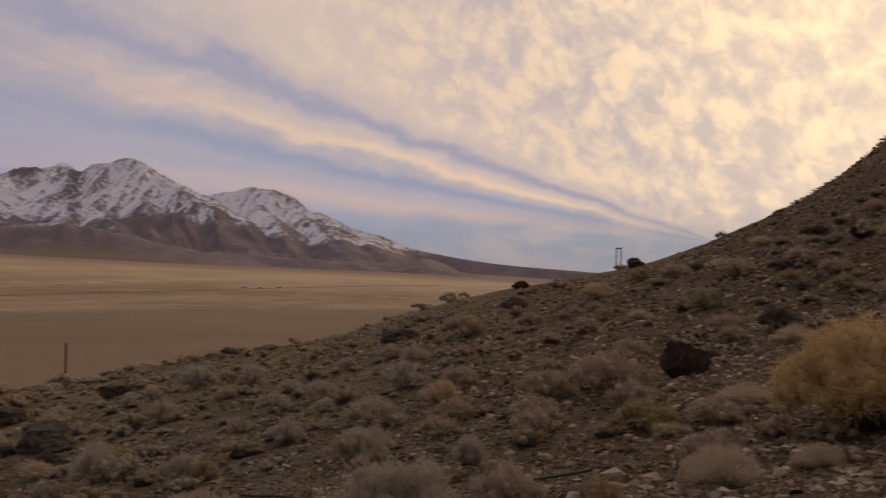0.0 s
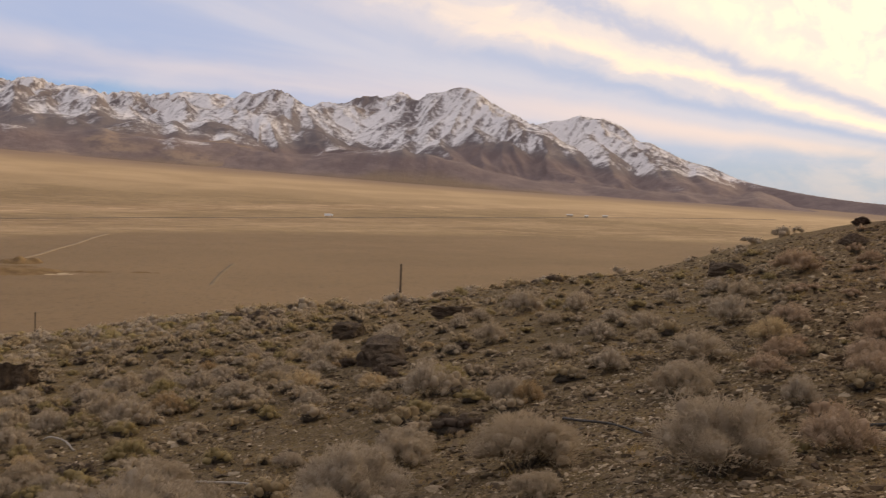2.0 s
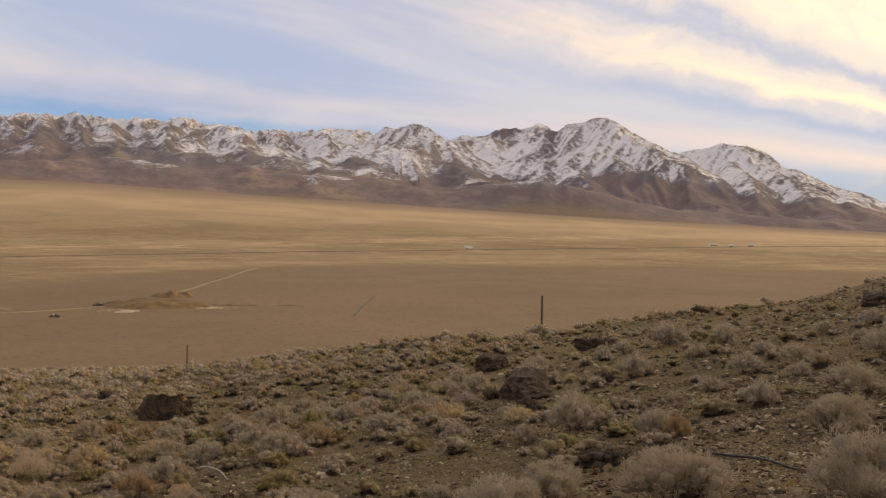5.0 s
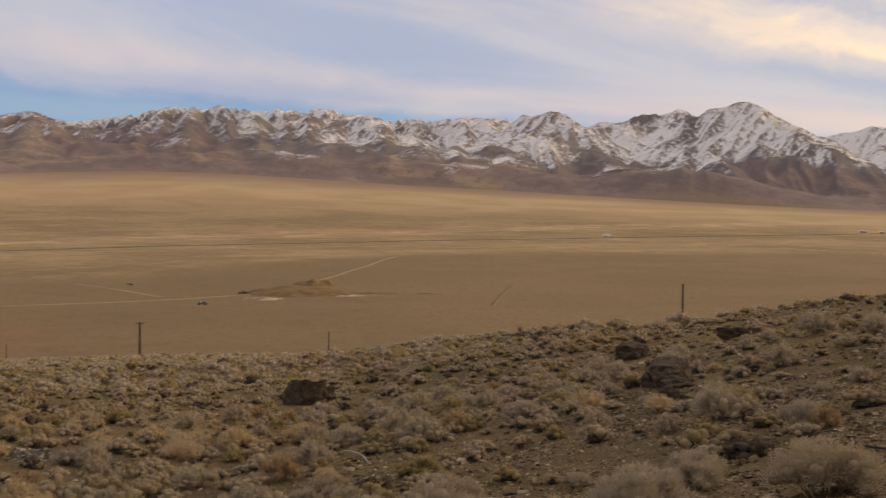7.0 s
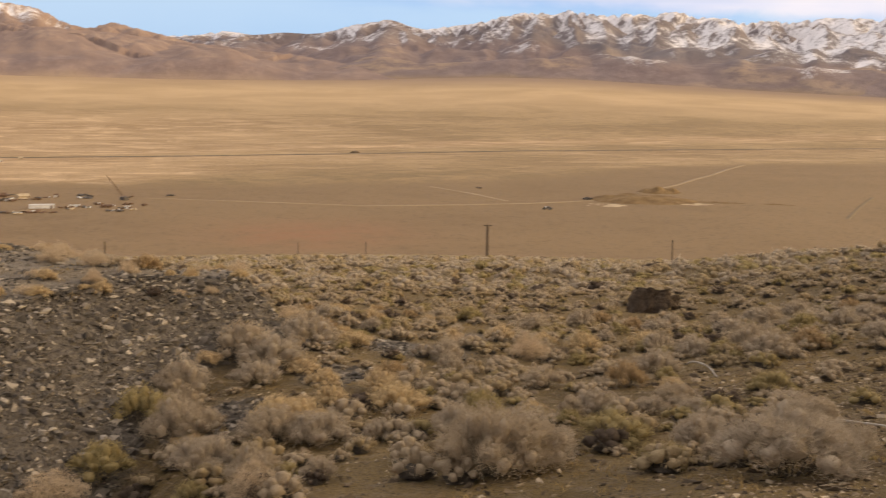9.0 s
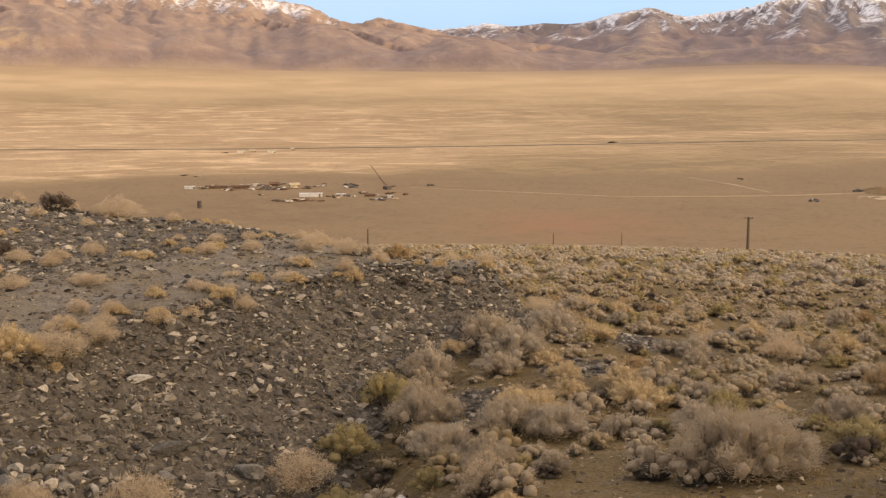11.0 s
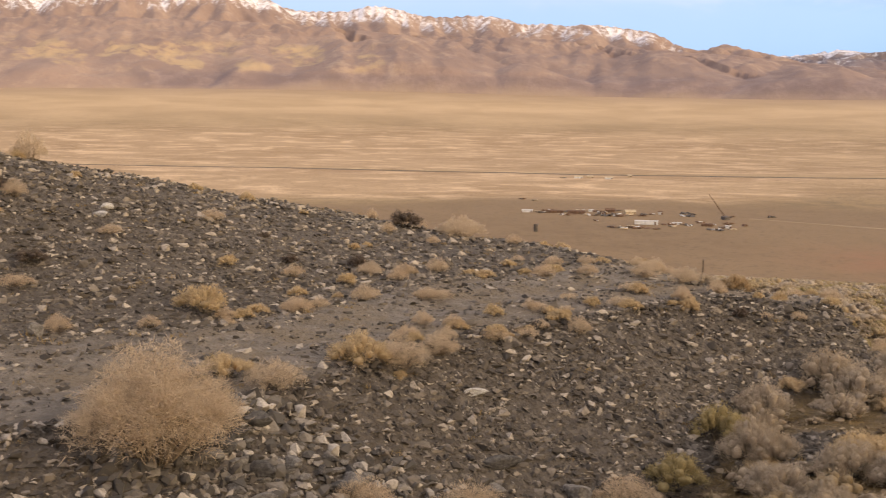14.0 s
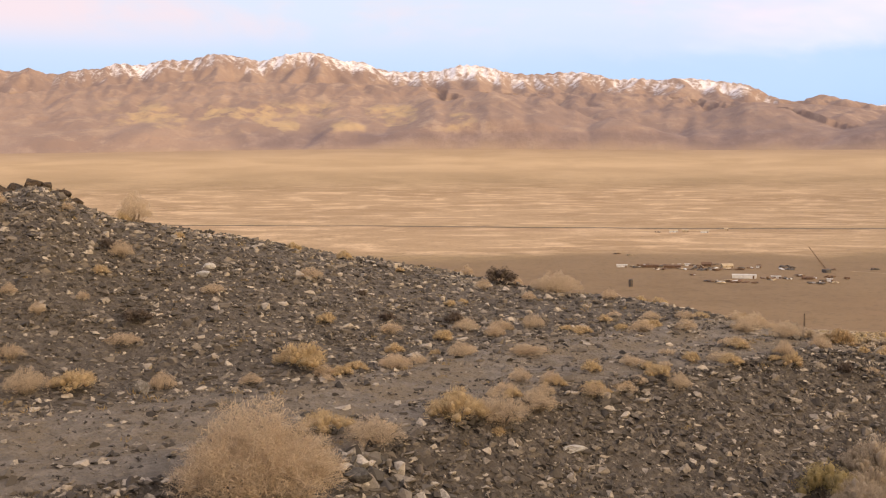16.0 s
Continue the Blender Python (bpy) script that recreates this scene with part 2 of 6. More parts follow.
def land(x, y):
    """Height of the ground above the world's zero, and the share of mine gravel and of road in it."""
    r = np.maximum(np.hypot(x, y), 0.01)
    az = np.degrees(np.arctan2(x, y))
    z = slope_height(az, r)
    # far floor and the fan below the mountains
    fan = 3000 * np.tan(np.radians(curve(az, FAN_EL))) - FLOOR
    z = z + fan * np.clip((r - 1250) / 1750, 0, 1) ** 1.45
    near = 1 - smooth((r - 120) / 200)
    bumps = 0.10 * fbm(x / 2.3, y / 2.3, 3, seed=3) + 0.35 * fbm(x / 11, y / 11, 2, seed=9) * smooth((r - 12) / 20)
    z = z + near * bumps + (1 - near) * 0.25 * fbm(x / 90, y / 90, 2, seed=5)
    # the mine road on its bank of waste rock, cut into the small hill
    d = road_side(x, y)
    level = -2.6 - 0.15 * np.maximum(y - 8, 0)
    bank = level + 0.60 * np.minimum(d, 0) + 0.07 * fbm(x / 0.9, y / 0.9, 2, seed=21)
    crest = np.minimum(r, 24) * np.tan(np.radians(curve(az, HILL_EL)))
    rise = smooth((d - 3.2) / 7.0)
    hill = level + (crest - level) * rise - 0.45 * np.maximum(r - 25, 0) + 0.10 * fbm(x / 1.7, y / 1.7, 3, seed=33) * smooth((d - 3.2) / 2)
    ruts = 0.05 * np.cos((d - 1.7) * 3.6) * (np.abs(d - 1.7) < 1.4)
    made = np.where(d > 0, hill - ruts * (d < 3.2), bank)
    made = np.minimum(made, r * np.tan(np.radians(curve(az, SHOULDER_EL))) - 0.12 * np.maximum(r - 22, 0))
    k = 0.15
    inside = (r < 45) & (y < 13) & ((az < -20) | (y < -3))
    h = np.clip(0.5 + 0.5 * (made - z) / k, 0, 1)
    both = z + (made - z) * h + k * h * (1 - h)
    gravel = np.where(inside, smooth((made - z + 0.1) / 0.3), 0.0)
    z = np.where(inside, np.maximum(both, z), z)
    for pa, pr_, size in ((-47.7, 18.4, 1.1), (-51.4, 15.3, 0.7), (-57.1, 13.0, 0.7), (-45.0, 21.5, 0.8), (-54.0, 18.5, 0.8)):
        px, py = bearing(pa, pr_)
        gravel = np.maximum(gravel, 1 - smooth((np.hypot(x - px, y - py) / size - 0.55) / 0.6 + 0.5 * fbm(x / 0.6, y / 0.6, 2, seed=29)))
    road = np.where(inside, smooth(d / 0.5) * smooth((3.6 - d) / 0.6), 0.0)
    return z + EYE, gravel, road


def ground_z(x, y):
    return float(land(np.array([x]), np.array([y]))[0][0])


def seat(az, r, sink=0.0):
    """The point of the ground at a bearing and a distance."""
    x, y = bearing(az, r)
    return x, y, ground_z(x, y) - sink


# ---------------------------------------------------------------- materials
def material(name, rough=0.9):
    m = bpy.data.materials.new(name)
    m.use_nodes = True
    g = Graph(m.node_tree)
    out = g.nt.nodes.new("ShaderNodeOutputMaterial")
    b = g.nt.nodes.new("ShaderNodeBsdfPrincipled")
    g.nt.links.new(b.outputs[0], out.inputs[0])
    b.inputs["Roughness"].default_value = rough
    b.inputs["Specular IOR Level"].default_value = 0.25
    return m, g, b


def bump(g, b, height, distance, strength=1.0):
    n = g.nt.nodes.new("ShaderNodeBump")
    n.inputs["Strength"].default_value, n.inputs["Distance"].default_value = strength, distance
    g.put(n.inputs["Height"], height)
    g.nt.links.new(n.outputs[0], b.inputs["Normal"])


def position(g):
    return g.nt.nodes.new("ShaderNodeNewGeometry").outputs["Position"]


def attribute(g, name):
    return node(g.nt, "ShaderNodeAttribute", attribute_name=name).outputs["Fac"]


def ground_material():
    m, g, b = material("desert_ground")
    p = position(g)
    gravel, road, plain = attribute(g, "gravel"), attribute(g, "road"), attribute(g, "plain")
    x, y, z = g.split(p)
    patch, grit, fine = g.noise(p, 0.35, 4), g.noise(p, 5.0, 5, 0.65), g.noise(p, 28.0, 4, 0.7)
    soil = g.mix(g.ramp(patch, 0.35, 0.65), (0.134, 0.090, 0.033), (0.208, 0.140, 0.054))
    soil = g.mix(g.ramp(grit, 0.45, 0.7), soil, (0.205, 0.152, 0.090))
    soil = g.mix(g.ramp(fine, 0.56, 0.36, 0.0, 0.75), soil, (0.055, 0.037, 0.020))
    flecks = g.voronoi(p, 26.0)
    soil = g.mix(g.ramp(flecks, 0.22, 0.12, 0.0, 0.8), soil, g.mix(g.split(g.voronoi(p, 26.0, "Color"))[1], (0.10, 0.075, 0.050), (0.30, 0.245, 0.18)))
    rusty = g.mix(g.ramp(patch, 0.35, 0.65), (0.098, 0.056, 0.024), (0.165, 0.100, 0.044))
    rusty = g.mix(g.ramp(grit, 0.45, 0.7), rusty, (0.195, 0.124, 0.066))
    rusty = g.mix(g.ramp(fine, 0.56, 0.36, 0.0, 0.75), rusty, (0.036, 0.022, 0.011))
    soil = g.mix(attribute(g, "brown"), soil, rusty)
    cells = g.voronoi(p, 16.0, "Color")
    waste = g.mix(g.split(cells)[0], (0.072, 0.060, 0.047), (0.165, 0.138, 0.108))
    waste = g.mix(g.ramp(grit, 0.4, 0.7), waste, (0.100, 0.082, 0.063))
    track = g.mix(g.ramp(grit, 0.35, 0.65), (0.155, 0.130, 0.101), (0.245, 0.208, 0.164))
    track = g.mix(g.ramp(g.noise(p, 1.3, 4, 0.6), 0.42, 0.62, 0.0, 0.7), track, (0.200, 0.153, 0.097))
    # valley floor: brush-covered with pale dry flats
    flat = g.join(g.math("MULTIPLY", x, 0.0035), g.math("MULTIPLY", y, 0.0035), 0.0)
    broad = g.noise(flat, 1.6, 4, 0.55, 0.4)
    brushy = g.noise(p, 0.06, 6, 0.7)
    valley = g.mix(g.ramp(broad, 0.35, 0.65), (0.228, 0.155, 0.076), (0.328, 0.226, 0.116))
    valley = g.mix(g.ramp(brushy, 0.4, 0.65, 0.0, 0.5), valley, (0.12, 0.088, 0.048))
    # dry flats lie in streaks along the valley
    ca, sa = math.cos(radians(28)), math.sin(radians(28))
    su = g.math("ADD", g.math("MULTIPLY", x, sa), g.math("MULTIPLY", y, ca))
    sv = g.math("SUBTRACT", g.math("MULTIPLY", x, ca), g.math("MULTIPLY", y, sa))
    flats = g.noise(g.join(g.math("MULTIPLY", su, 0.016), g.math("MULTIPLY", sv, 0.026), 4.0), 1.0, 6, 0.66, 0.8)
    belt = attribute(g, "flats")
    valley = g.mix(g.math("MULTIPLY", belt, 0.80), valley, g.mix(g.ramp(broad, 0.35, 0.65), (0.345, 0.227, 0.122), (0.415, 0.284, 0.162)))
    valley = g.mix(g.math("MULTIPLY", g.ramp(flats, 0.46, 0.66), belt), valley, (0.57, 0.402, 0.242))
    valley = g.mix(g.math("MULTIPLY", g.ramp(g.noise(p, 0.045, 6, 0.75), 0.56, 0.68), g.math("MULTIPLY", belt, 0.4)), valley, (0.19, 0.132, 0.07))
    # paler sand of the fan, with sunlit gold put into the colour
    fan = attribute(g, "fan")
    valley = g.mix(g.math("MULTIPLY", fan, 0.85), valley, g.mix(g.ramp(broad, 0.3, 0.7), (0.41, 0.285, 0.157), (0.50, 0.353, 0.204)))
    # the far edge fades to foothill brown, some haze put into the colour
    valley = g.mix(g.math("MULTIPLY", attribute(g, "apron"), 0.9), valley, (0.22, 0.152, 0.112))
    valley = g.mix(g.math("MULTIPLY", attribute(g, "lowland"), 0.75), valley, g.mix(g.ramp(brushy, 0.35, 0.65), (0.160, 0.103, 0.055), (0.213, 0.140, 0.076)))
    dots = g.math("MULTIPLY", g.ramp(g.noise(p, 0.42, 3, 0.6), 0.54, 0.66, 0.0, 0.45), g.math("SUBTRACT", 1.0, fan))
    valley = g.mix(dots, valley, (0.088, 0.063, 0.034))
    valley = g.mix(g.math("MULTIPLY", attribute(g, "rust"), g.ramp(brushy, 0.35, 0.6, 0.35, 0.9)), valley, (0.25, 0.128, 0.068))
    colour = g.mix(gravel, soil, waste)
    colour = g.mix(road, colour, track)
    colour = g.mix(plain, colour, valley)
    g.put(b.inputs["Base Color"], colour)
    pebbles = g.math("MULTIPLY", g.voronoi(p, 17.0), 0.55)
    coarse = g.math("ADD", g.math("MULTIPLY", grit, g.math("SUBTRACT", 1.0, g.math("MULTIPLY", gravel, 0.8))), g.math("MULTIPLY", pebbles, gravel))
    bump(g, b, g.math("ADD", coarse, g.math("MULTIPLY", fine, 0.6)), 0.08, 1.0)
    return m


def mountain_material(name, rock_a, rock_b, rock_c, snow_amount, wash):
    m, g, b = material(name, 0.95)
    p = position(g)
    big, mid, fine = g.noise(p, 0.004, 5, 0.6), g.noise(p, 0.016, 7, 0.7), g.noise(p, 0.07, 6, 0.75)
    hollow, snowy = attribute(g, "hollow"), attribute(g, "snowy")
    rock = g.mix(g.ramp(big, 0.4, 0.62), rock_a, rock_b)
    rock = g.mix(g.ramp(mid, 0.50, 0.70), rock, rock_c)
    rock = g.mix(g.ramp(fine, 0.45, 0.7, 0.0, 0.5), rock, rock_a)
    # mauve lower rock, the lilac haze of distance put into its colour
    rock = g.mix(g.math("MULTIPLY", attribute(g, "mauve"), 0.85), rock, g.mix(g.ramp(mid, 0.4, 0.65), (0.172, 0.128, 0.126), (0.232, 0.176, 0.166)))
    rock = g.mix(g.math("MULTIPLY", attribute(g, "ochre"), g.ramp(mid, 0.38, 0.56)), rock, (0.42, 0.305, 0.185))
    rock = g.mix(attribute(g, "sand"), rock, wash)
    normal = g.split(g.nt.nodes.new("ShaderNodeNewGeometry").outputs["Normal"])
    drift = g.math("ADD", g.math("MULTIPLY", g.ramp(g.noise(p, 0.020, 9, 0.75), 0.28, 0.72), 0.5), g.math("MULTIPLY", g.ramp(g.noise(p, 0.055, 8, 0.82, 0.6), 0.30, 0.70), 1.0))
    patch = g.ramp(g.noise(p, 0.0055, 3, 0.5), 0.3, 0.7)
    aspect = g.math("ADD", g.math("MULTIPLY", normal[0], -0.30), g.math("MULTIPLY", normal[1], -0.15))
    lying = g.math("ADD", g.math("MULTIPLY", drift, 0.85), aspect)
    lying = g.math("ADD", lying, g.math("MULTIPLY", attribute(g, "lee"), 0.25))
    lying = g.math("ADD", lying, g.math("MULTIPLY", hollow, 0.35))
    lying = g.math("ADD", lying, g.math("MULTIPLY", patch, 0.42))
    lying = g.math("ADD", lying, g.math("MULTIPLY", snowy, 0.62))
    snow = g.ramp(lying, 1.28 - snow_amount, 2.08 - snow_amount, 0.0, 0.93)
    snow = g.math("MULTIPLY", snow, g.ramp(snowy, 0.05, 0.45))
    g.put(b.inputs["Base Color"], g.mix(snow, rock, (0.82, 0.80, 0.81)))
    bump(g, b, g.math("ADD", g.noise(p, 0.03, 8, 0.7), g.math("MULTIPLY", fine, 0.35)), 7.0, 0.7)
    return m


def plain_material(name, a, c, scale=6.0, rough=0.8, metallic=0.0, depth=0.01):
    """A weathered surface of two tones."""
    m, g, b = material(name, rough)
    p = g.nt.nodes.new("ShaderNodeTexCoord").outputs["Object"]
    n, f = g.noise(p, scale, 5, 0.6), g.noise(p, scale * 6, 4, 0.7)
    col = g.mix(g.ramp(n, 0.35, 0.65), a, c)
    col = g.mix(g.ramp(f, 0.5, 0.7, 0.0, 0.45), col, tuple(v * 0.55 for v in a))
    g.put(b.inputs["Base Color"], col)
    b.inputs["Metallic"].default_value = metallic
    bump(g, b, g.math("ADD", n, f), depth, 0.8)
    return m


def twig_material(name, tones):
    """Dry twigs: every island and every bush has its own tone."""
    m, g, b = material(name, 0.95)
    geo = g.nt.nodes.new("ShaderNodeNewGeometry")
    info = g.nt.nodes.new("ShaderNodeObjectInfo")
    col = g.mix(geo.outputs["Random Per Island"], tones[0], tones[1])
    col = g.mix(g.ramp(info.outputs["Random"], 0.3, 1.0, 0.0, 0.6), col, tones[2])
    worn = g.noise(position(g), 55.0, 5, 0.7)
    col = g.mix(g.ramp(worn, 0.36, 0.62, 0.30, 0.0), col, g.mix(1.0, col, (0.45, 0.43, 0.40), "MULTIPLY"))
    g.put(b.inputs["Base Color"], col)
    bump(g, b, worn, 0.02, 0.5)
    thin = g.nt.nodes.new("ShaderNodeBsdfTranslucent")
    g.put(thin.inputs["Color"], col)
    both = g.nt.nodes.new("ShaderNodeMixShader")
    both.inputs[0].default_value = 0.42
    g.nt.links.new(b.outputs[0], both.inputs[1])
    g.nt.links.new(thin.outputs[0], both.inputs[2])
    g.nt.links.new(both.outputs[0], [n for n in g.nt.nodes if n.type == "OUTPUT_MATERIAL"][0].inputs[0])
    return m


GROUND = ground_material()
# rock tones of both ranges are paler and more mauve to carry haze
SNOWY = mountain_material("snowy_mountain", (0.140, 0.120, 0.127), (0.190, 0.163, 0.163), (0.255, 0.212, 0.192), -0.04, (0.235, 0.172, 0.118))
BARREN = mountain_material("barren_mountain", (0.258, 0.184, 0.152), (0.312, 0.224, 0.178), (0.375, 0.278, 0.212), -0.02, (0.33, 0.245, 0.175))
GRASS = twig_material("dry_grass", ((0.30, 0.20, 0.085), (0.46, 0.33, 0.15), (0.40, 0.30, 0.16)))
DARKROCK = plain_material("dark_boulder", (0.058, 0.041, 0.028), (0.125, 0.090, 0.060), 4.0, 0.9, 0.0, 0.08)
RUSTROCK = plain_material("rusty_boulder", (0.040, 0.022, 0.014), (0.085, 0.050, 0.032), 4.0, 0.95, 0.0, 0.08)
GREYROCK = plain_material("grey_block", (0.075, 0.068, 0.060), (0.155, 0.142, 0.125), 7.0, 0.88, 0.0, 0.03)
STONE = plain_material("broken_stone", (0.15, 0.135, 0.115), (0.28, 0.255, 0.22), 8.0, 0.85, 0.0, 0.02)
POLEWOOD = plain_material("weathered_pole", (0.075, 0.055, 0.038), (0.135, 0.10, 0.072), 5.0)


# ---------------------------------------------------------------- mesh helpers
def mesh_object(name, verts, faces, mat, parent=None, label="", flat=True):
    me = bpy.data.meshes.new(name)
    me.from_pydata(verts, [], faces)
    me.materials.append(mat)
    if not flat:
        me.shade_smooth()
    ob = new(name, me)
    if parent is not None:
        ob.parent = parent
    if label:
        ob["label"] = label
    return ob


def part(name, bm, mat, parent, label=""):
    me = bpy.data.meshes.new(name)
    bm.to_mesh(me)
    bm.free()
    me.materials.append(mat)
    ob = new(name, me)
    ob.parent = parent
    if label:
        ob["label"] = label
    return ob


def grid_mesh(name, X, Y, Z, mat, **fields):
    """A sheet over a grid of points."""
    rows, cols = X.shape
    me = bpy.data.meshes.new(name)
    co = np.stack([X, Y, Z], -1).reshape(-1, 3).astype(np.float32)
    i = np.arange(rows * cols).reshape(rows, cols)
    quads = np.stack([i[:-1, :-1], i[:-1, 1:], i[1:, 1:], i[1:, :-1]], -1).reshape(-1, 4)
    me.vertices.add(len(co))
    me.vertices.foreach_set("co", co.ravel())
    me.loops.add(quads.size)
    me.loops.foreach_set("vertex_index", quads.ravel().astype(np.int32))
    me.polygons.add(len(quads))
    me.polygons.foreach_set("loop_start", np.arange(0, quads.size, 4, dtype=np.int32))
    me.update(calc_edges=True)
    me.shade_smooth()
    for key, value in fields.items():
        a = me.attributes.new(key, "FLOAT", "POINT")
        a.data.foreach_set("value", value.reshape(-1).astype(np.float32))
    me.materials.append(mat)
    return new(name, me)


# ---------------------------------------------------------------- the ground, one sheet to the foot of the mountains
HIGHWAY = [(-100, -2.65), (-93, -2.84), (-83, -3.02), (-73, -3.18), (-65, -3.22), (-58, -3.16), (-50, -3.0), (-42, -2.75), (-30, -2.4), (-20, -2.08), (-10, -1.7), (0, -1.35)]


DARK_EDGE = [(-180, 690), (-100, 690), (-80, 690), (-62, 700), (-52, 690), (-44, 760), (-36, 900), (-25, 1060), (-12, 1170), (0, 1260), (180, 1260)]      # how far the darker flat reaches


def build_ground():
    az = np.concatenate([np.arange(-180, -110, 2.5), np.arange(-110, 30, 0.2), np.arange(30, 180.1, 2.5)])
    r = [0.0, 0.3]
    while r[-1] < 4900:
        r.append(r[-1] * (1.037 if r[-1] > 6 else 1.12))
    A, R = np.meshgrid(np.radians(az), np.array(r))
    X, Y = R * np.sin(A), R * np.cos(A)
    Z, gravel, road = land(X, Y)
    plain = smooth((R - 150) / 200)
    deg = np.degrees(A)
    belt = smooth((R - 770 + 95 * smooth((-52 - deg) / 10)) / (130 - 70 * smooth((-52 - deg) / 10))) * (1 - smooth((R - 1600) / 400)) * (0.15 + 0.85 * smooth((-40 - deg) / 30))
    highway_r = (EYE - FLOOR) / np.tan(np.radians(-curve(deg, HIGHWAY)))
    streak = np.exp(-(((R - highway_r) / highway_r - 0.11) / 0.055) ** 2) * smooth((deg + 70) / 15) * (1 - smooth((deg + 12) / 14))
    belt = np.maximum(belt, streak)
    belt = np.maximum(belt, 0.75 * smooth((R - 1650) / 150) * (1 - smooth((R - 2300) / 300)) * smooth((deg + 13) / 6) * (1 - smooth((deg - 4) / 4)))
    edge = curve(deg, DARK_EDGE)
    belt = np.maximum(belt, 0.40 * smooth((R - edge) / 60) * (1 - smooth((R - edge - 280) / 160)) * smooth((deg + 48) / 10))
    fan = smooth((R - 1600) / 700)
    apron = smooth((R - 2450) / 420) * (0.5 + 0.5 * smooth((deg + 62) / 20))
    lowland = smooth((R - 180) / 120) * (1 - smooth((R - curve(deg, DARK_EDGE)) / 70 + 0.5 + 0.7 * fbm(X / 130, Y / 130, 3, seed=61))) * (0.88 + 0.12 * smooth((-38 - deg) / 15))
    ob = grid_mesh("ground", X, Y, Z, GROUND, gravel=gravel, road=road, plain=plain, flats=belt, fan=fan, lowland=lowland, apron=apron, brown=smooth((X + 0.05 * R) / np.maximum(0.19 * R, 4)) * (1 - plain), rust=np.exp(-((deg + 52.5) / 4.5) ** 2 - ((R - 455) / 45) ** 2))
    tagged(ob, "brown desert hillside falling to a wide tan valley floor", "ground", kind="structure")


build_ground()

# ---------------------------------------------------------------- the mountains
def segment_height(X, Y, chain, slope):
    """Height of a ridge that runs through points (bearing, angle of sight, distance), with even flanks."""
    pts = [(*bearing(az, r), r * math.tan(radians(el))) for az, el, r in chain]
    Z = np.full(X.shape, -1e6)
    for (ax, ay, az_), (bx, by, bz) in zip(pts[:-1], pts[1:]):
        dx, dy = bx - ax, by - ay
        t = np.clip(((X - ax) * dx + (Y - ay) * dy) / (dx * dx + dy * dy), 0, 1)
        d = np.hypot(X - ax - t * dx, Y - ay - t * dy)
        Z = np.maximum(Z, az_ + t * (bz - az_) - slope * d * np.minimum(0.55 + d / 260, 1.0))
    return Z


def spurs_of(chain, lo, hi, gap, length, low, seed, swing=1.0):
    """Side ridges that run down from a crest towards the valley."""
    rng = random.Random(seed)
    k = np.array(chain)
    out, az = [], lo
    while az < hi:
        el, r = float(np.interp(az, k[:, 0], k[:, 1])), float(np.interp(az, k[:, 0], k[:, 2]))
        reach, turn = length * rng.uniform(0.6, 1.2), swing * rng.uniform(-1.3, 1.3)
        foot = low + (el - low) * rng.uniform(0.0, 0.25)
        mid = foot + (el - foot) * rng.uniform(0.45, 0.65)
        out.append([(az, el, r), (az + 0.55 * turn, mid, r - 0.45 * reach), (az + turn, foot, r - reach)])
        az += gap * rng.uniform(0.6, 1.4)
    return out


def erode(Z, lift, width, depth, rounds, strength):
    """Streams cut a rising surface: water runs to the lowest neighbour, and more water cuts deeper."""
    rows, cols = Z.shape
    flat = np.arange(rows * cols).reshape(rows, cols)
    cell = (width * depth * np.ones((rows, cols))).ravel().tolist()
    moves = [(i, j) for i in (-1, 0, 1) for j in (-1, 0, 1) if i or j]
    fixed = np.zeros((rows, cols), bool)
    fixed[0], fixed[-1], fixed[:, 0], fixed[:, -1] = True, True, True, True
    for step in range(rounds):
        best, low = np.zeros((rows, cols)), np.full((rows, cols), 1e9)
        goal, far = flat.copy(), np.ones((rows, cols))
        for i, j in moves:
            other = np.roll(Z, (-i, -j), (0, 1))
            run = np.hypot(i * depth, j * width) * np.ones((rows, cols))
            fall = (Z - other) / run
            better = fall > best
            best[better], far[better] = fall[better], run[better]
            goal[better] = np.roll(flat, (-i, -j), (0, 1))[better]
            low = np.minimum(low, other)
        pit = (best <= 0) & ~fixed
        Z = np.where(pit, low + 0.4, Z + np.where(fixed, 0, lift))
        goal[fixed] = flat[fixed]
        order = np.argsort(Z.ravel(), kind="stable").tolist()
        to, water = goal.ravel().tolist(), list(cell)
        for n in reversed(order):
            if to[n] != n:
                water[to[n]] += water[n]
        force = (strength * np.array(water) ** 0.34 / far.ravel()).tolist()
        high = Z.ravel().tolist()
        for n in order:
            if to[n] != n and high[to[n]] < high[n]:
                high[n] = (high[n] + force[n] * high[to[n]]) / (1 + force[n])
        Z = np.array(high).reshape(rows, cols)
    return Z


def soften(v, cells):
    reach = np.arange(-3 * cells, 3 * cells + 1)
    k = np.exp(-0.5 * (reach / cells) ** 2)
    return np.convolve(np.pad(v, 3 * cells, "edge"), k / k.sum(), "valid")


def blur(Z, rows, cols):
    Z = np.apply_along_axis(lambda v: soften(v, rows), 0, Z) if rows else Z
    return np.apply_along_axis(lambda v: soften(v, cols), 1, Z) if cols else Z


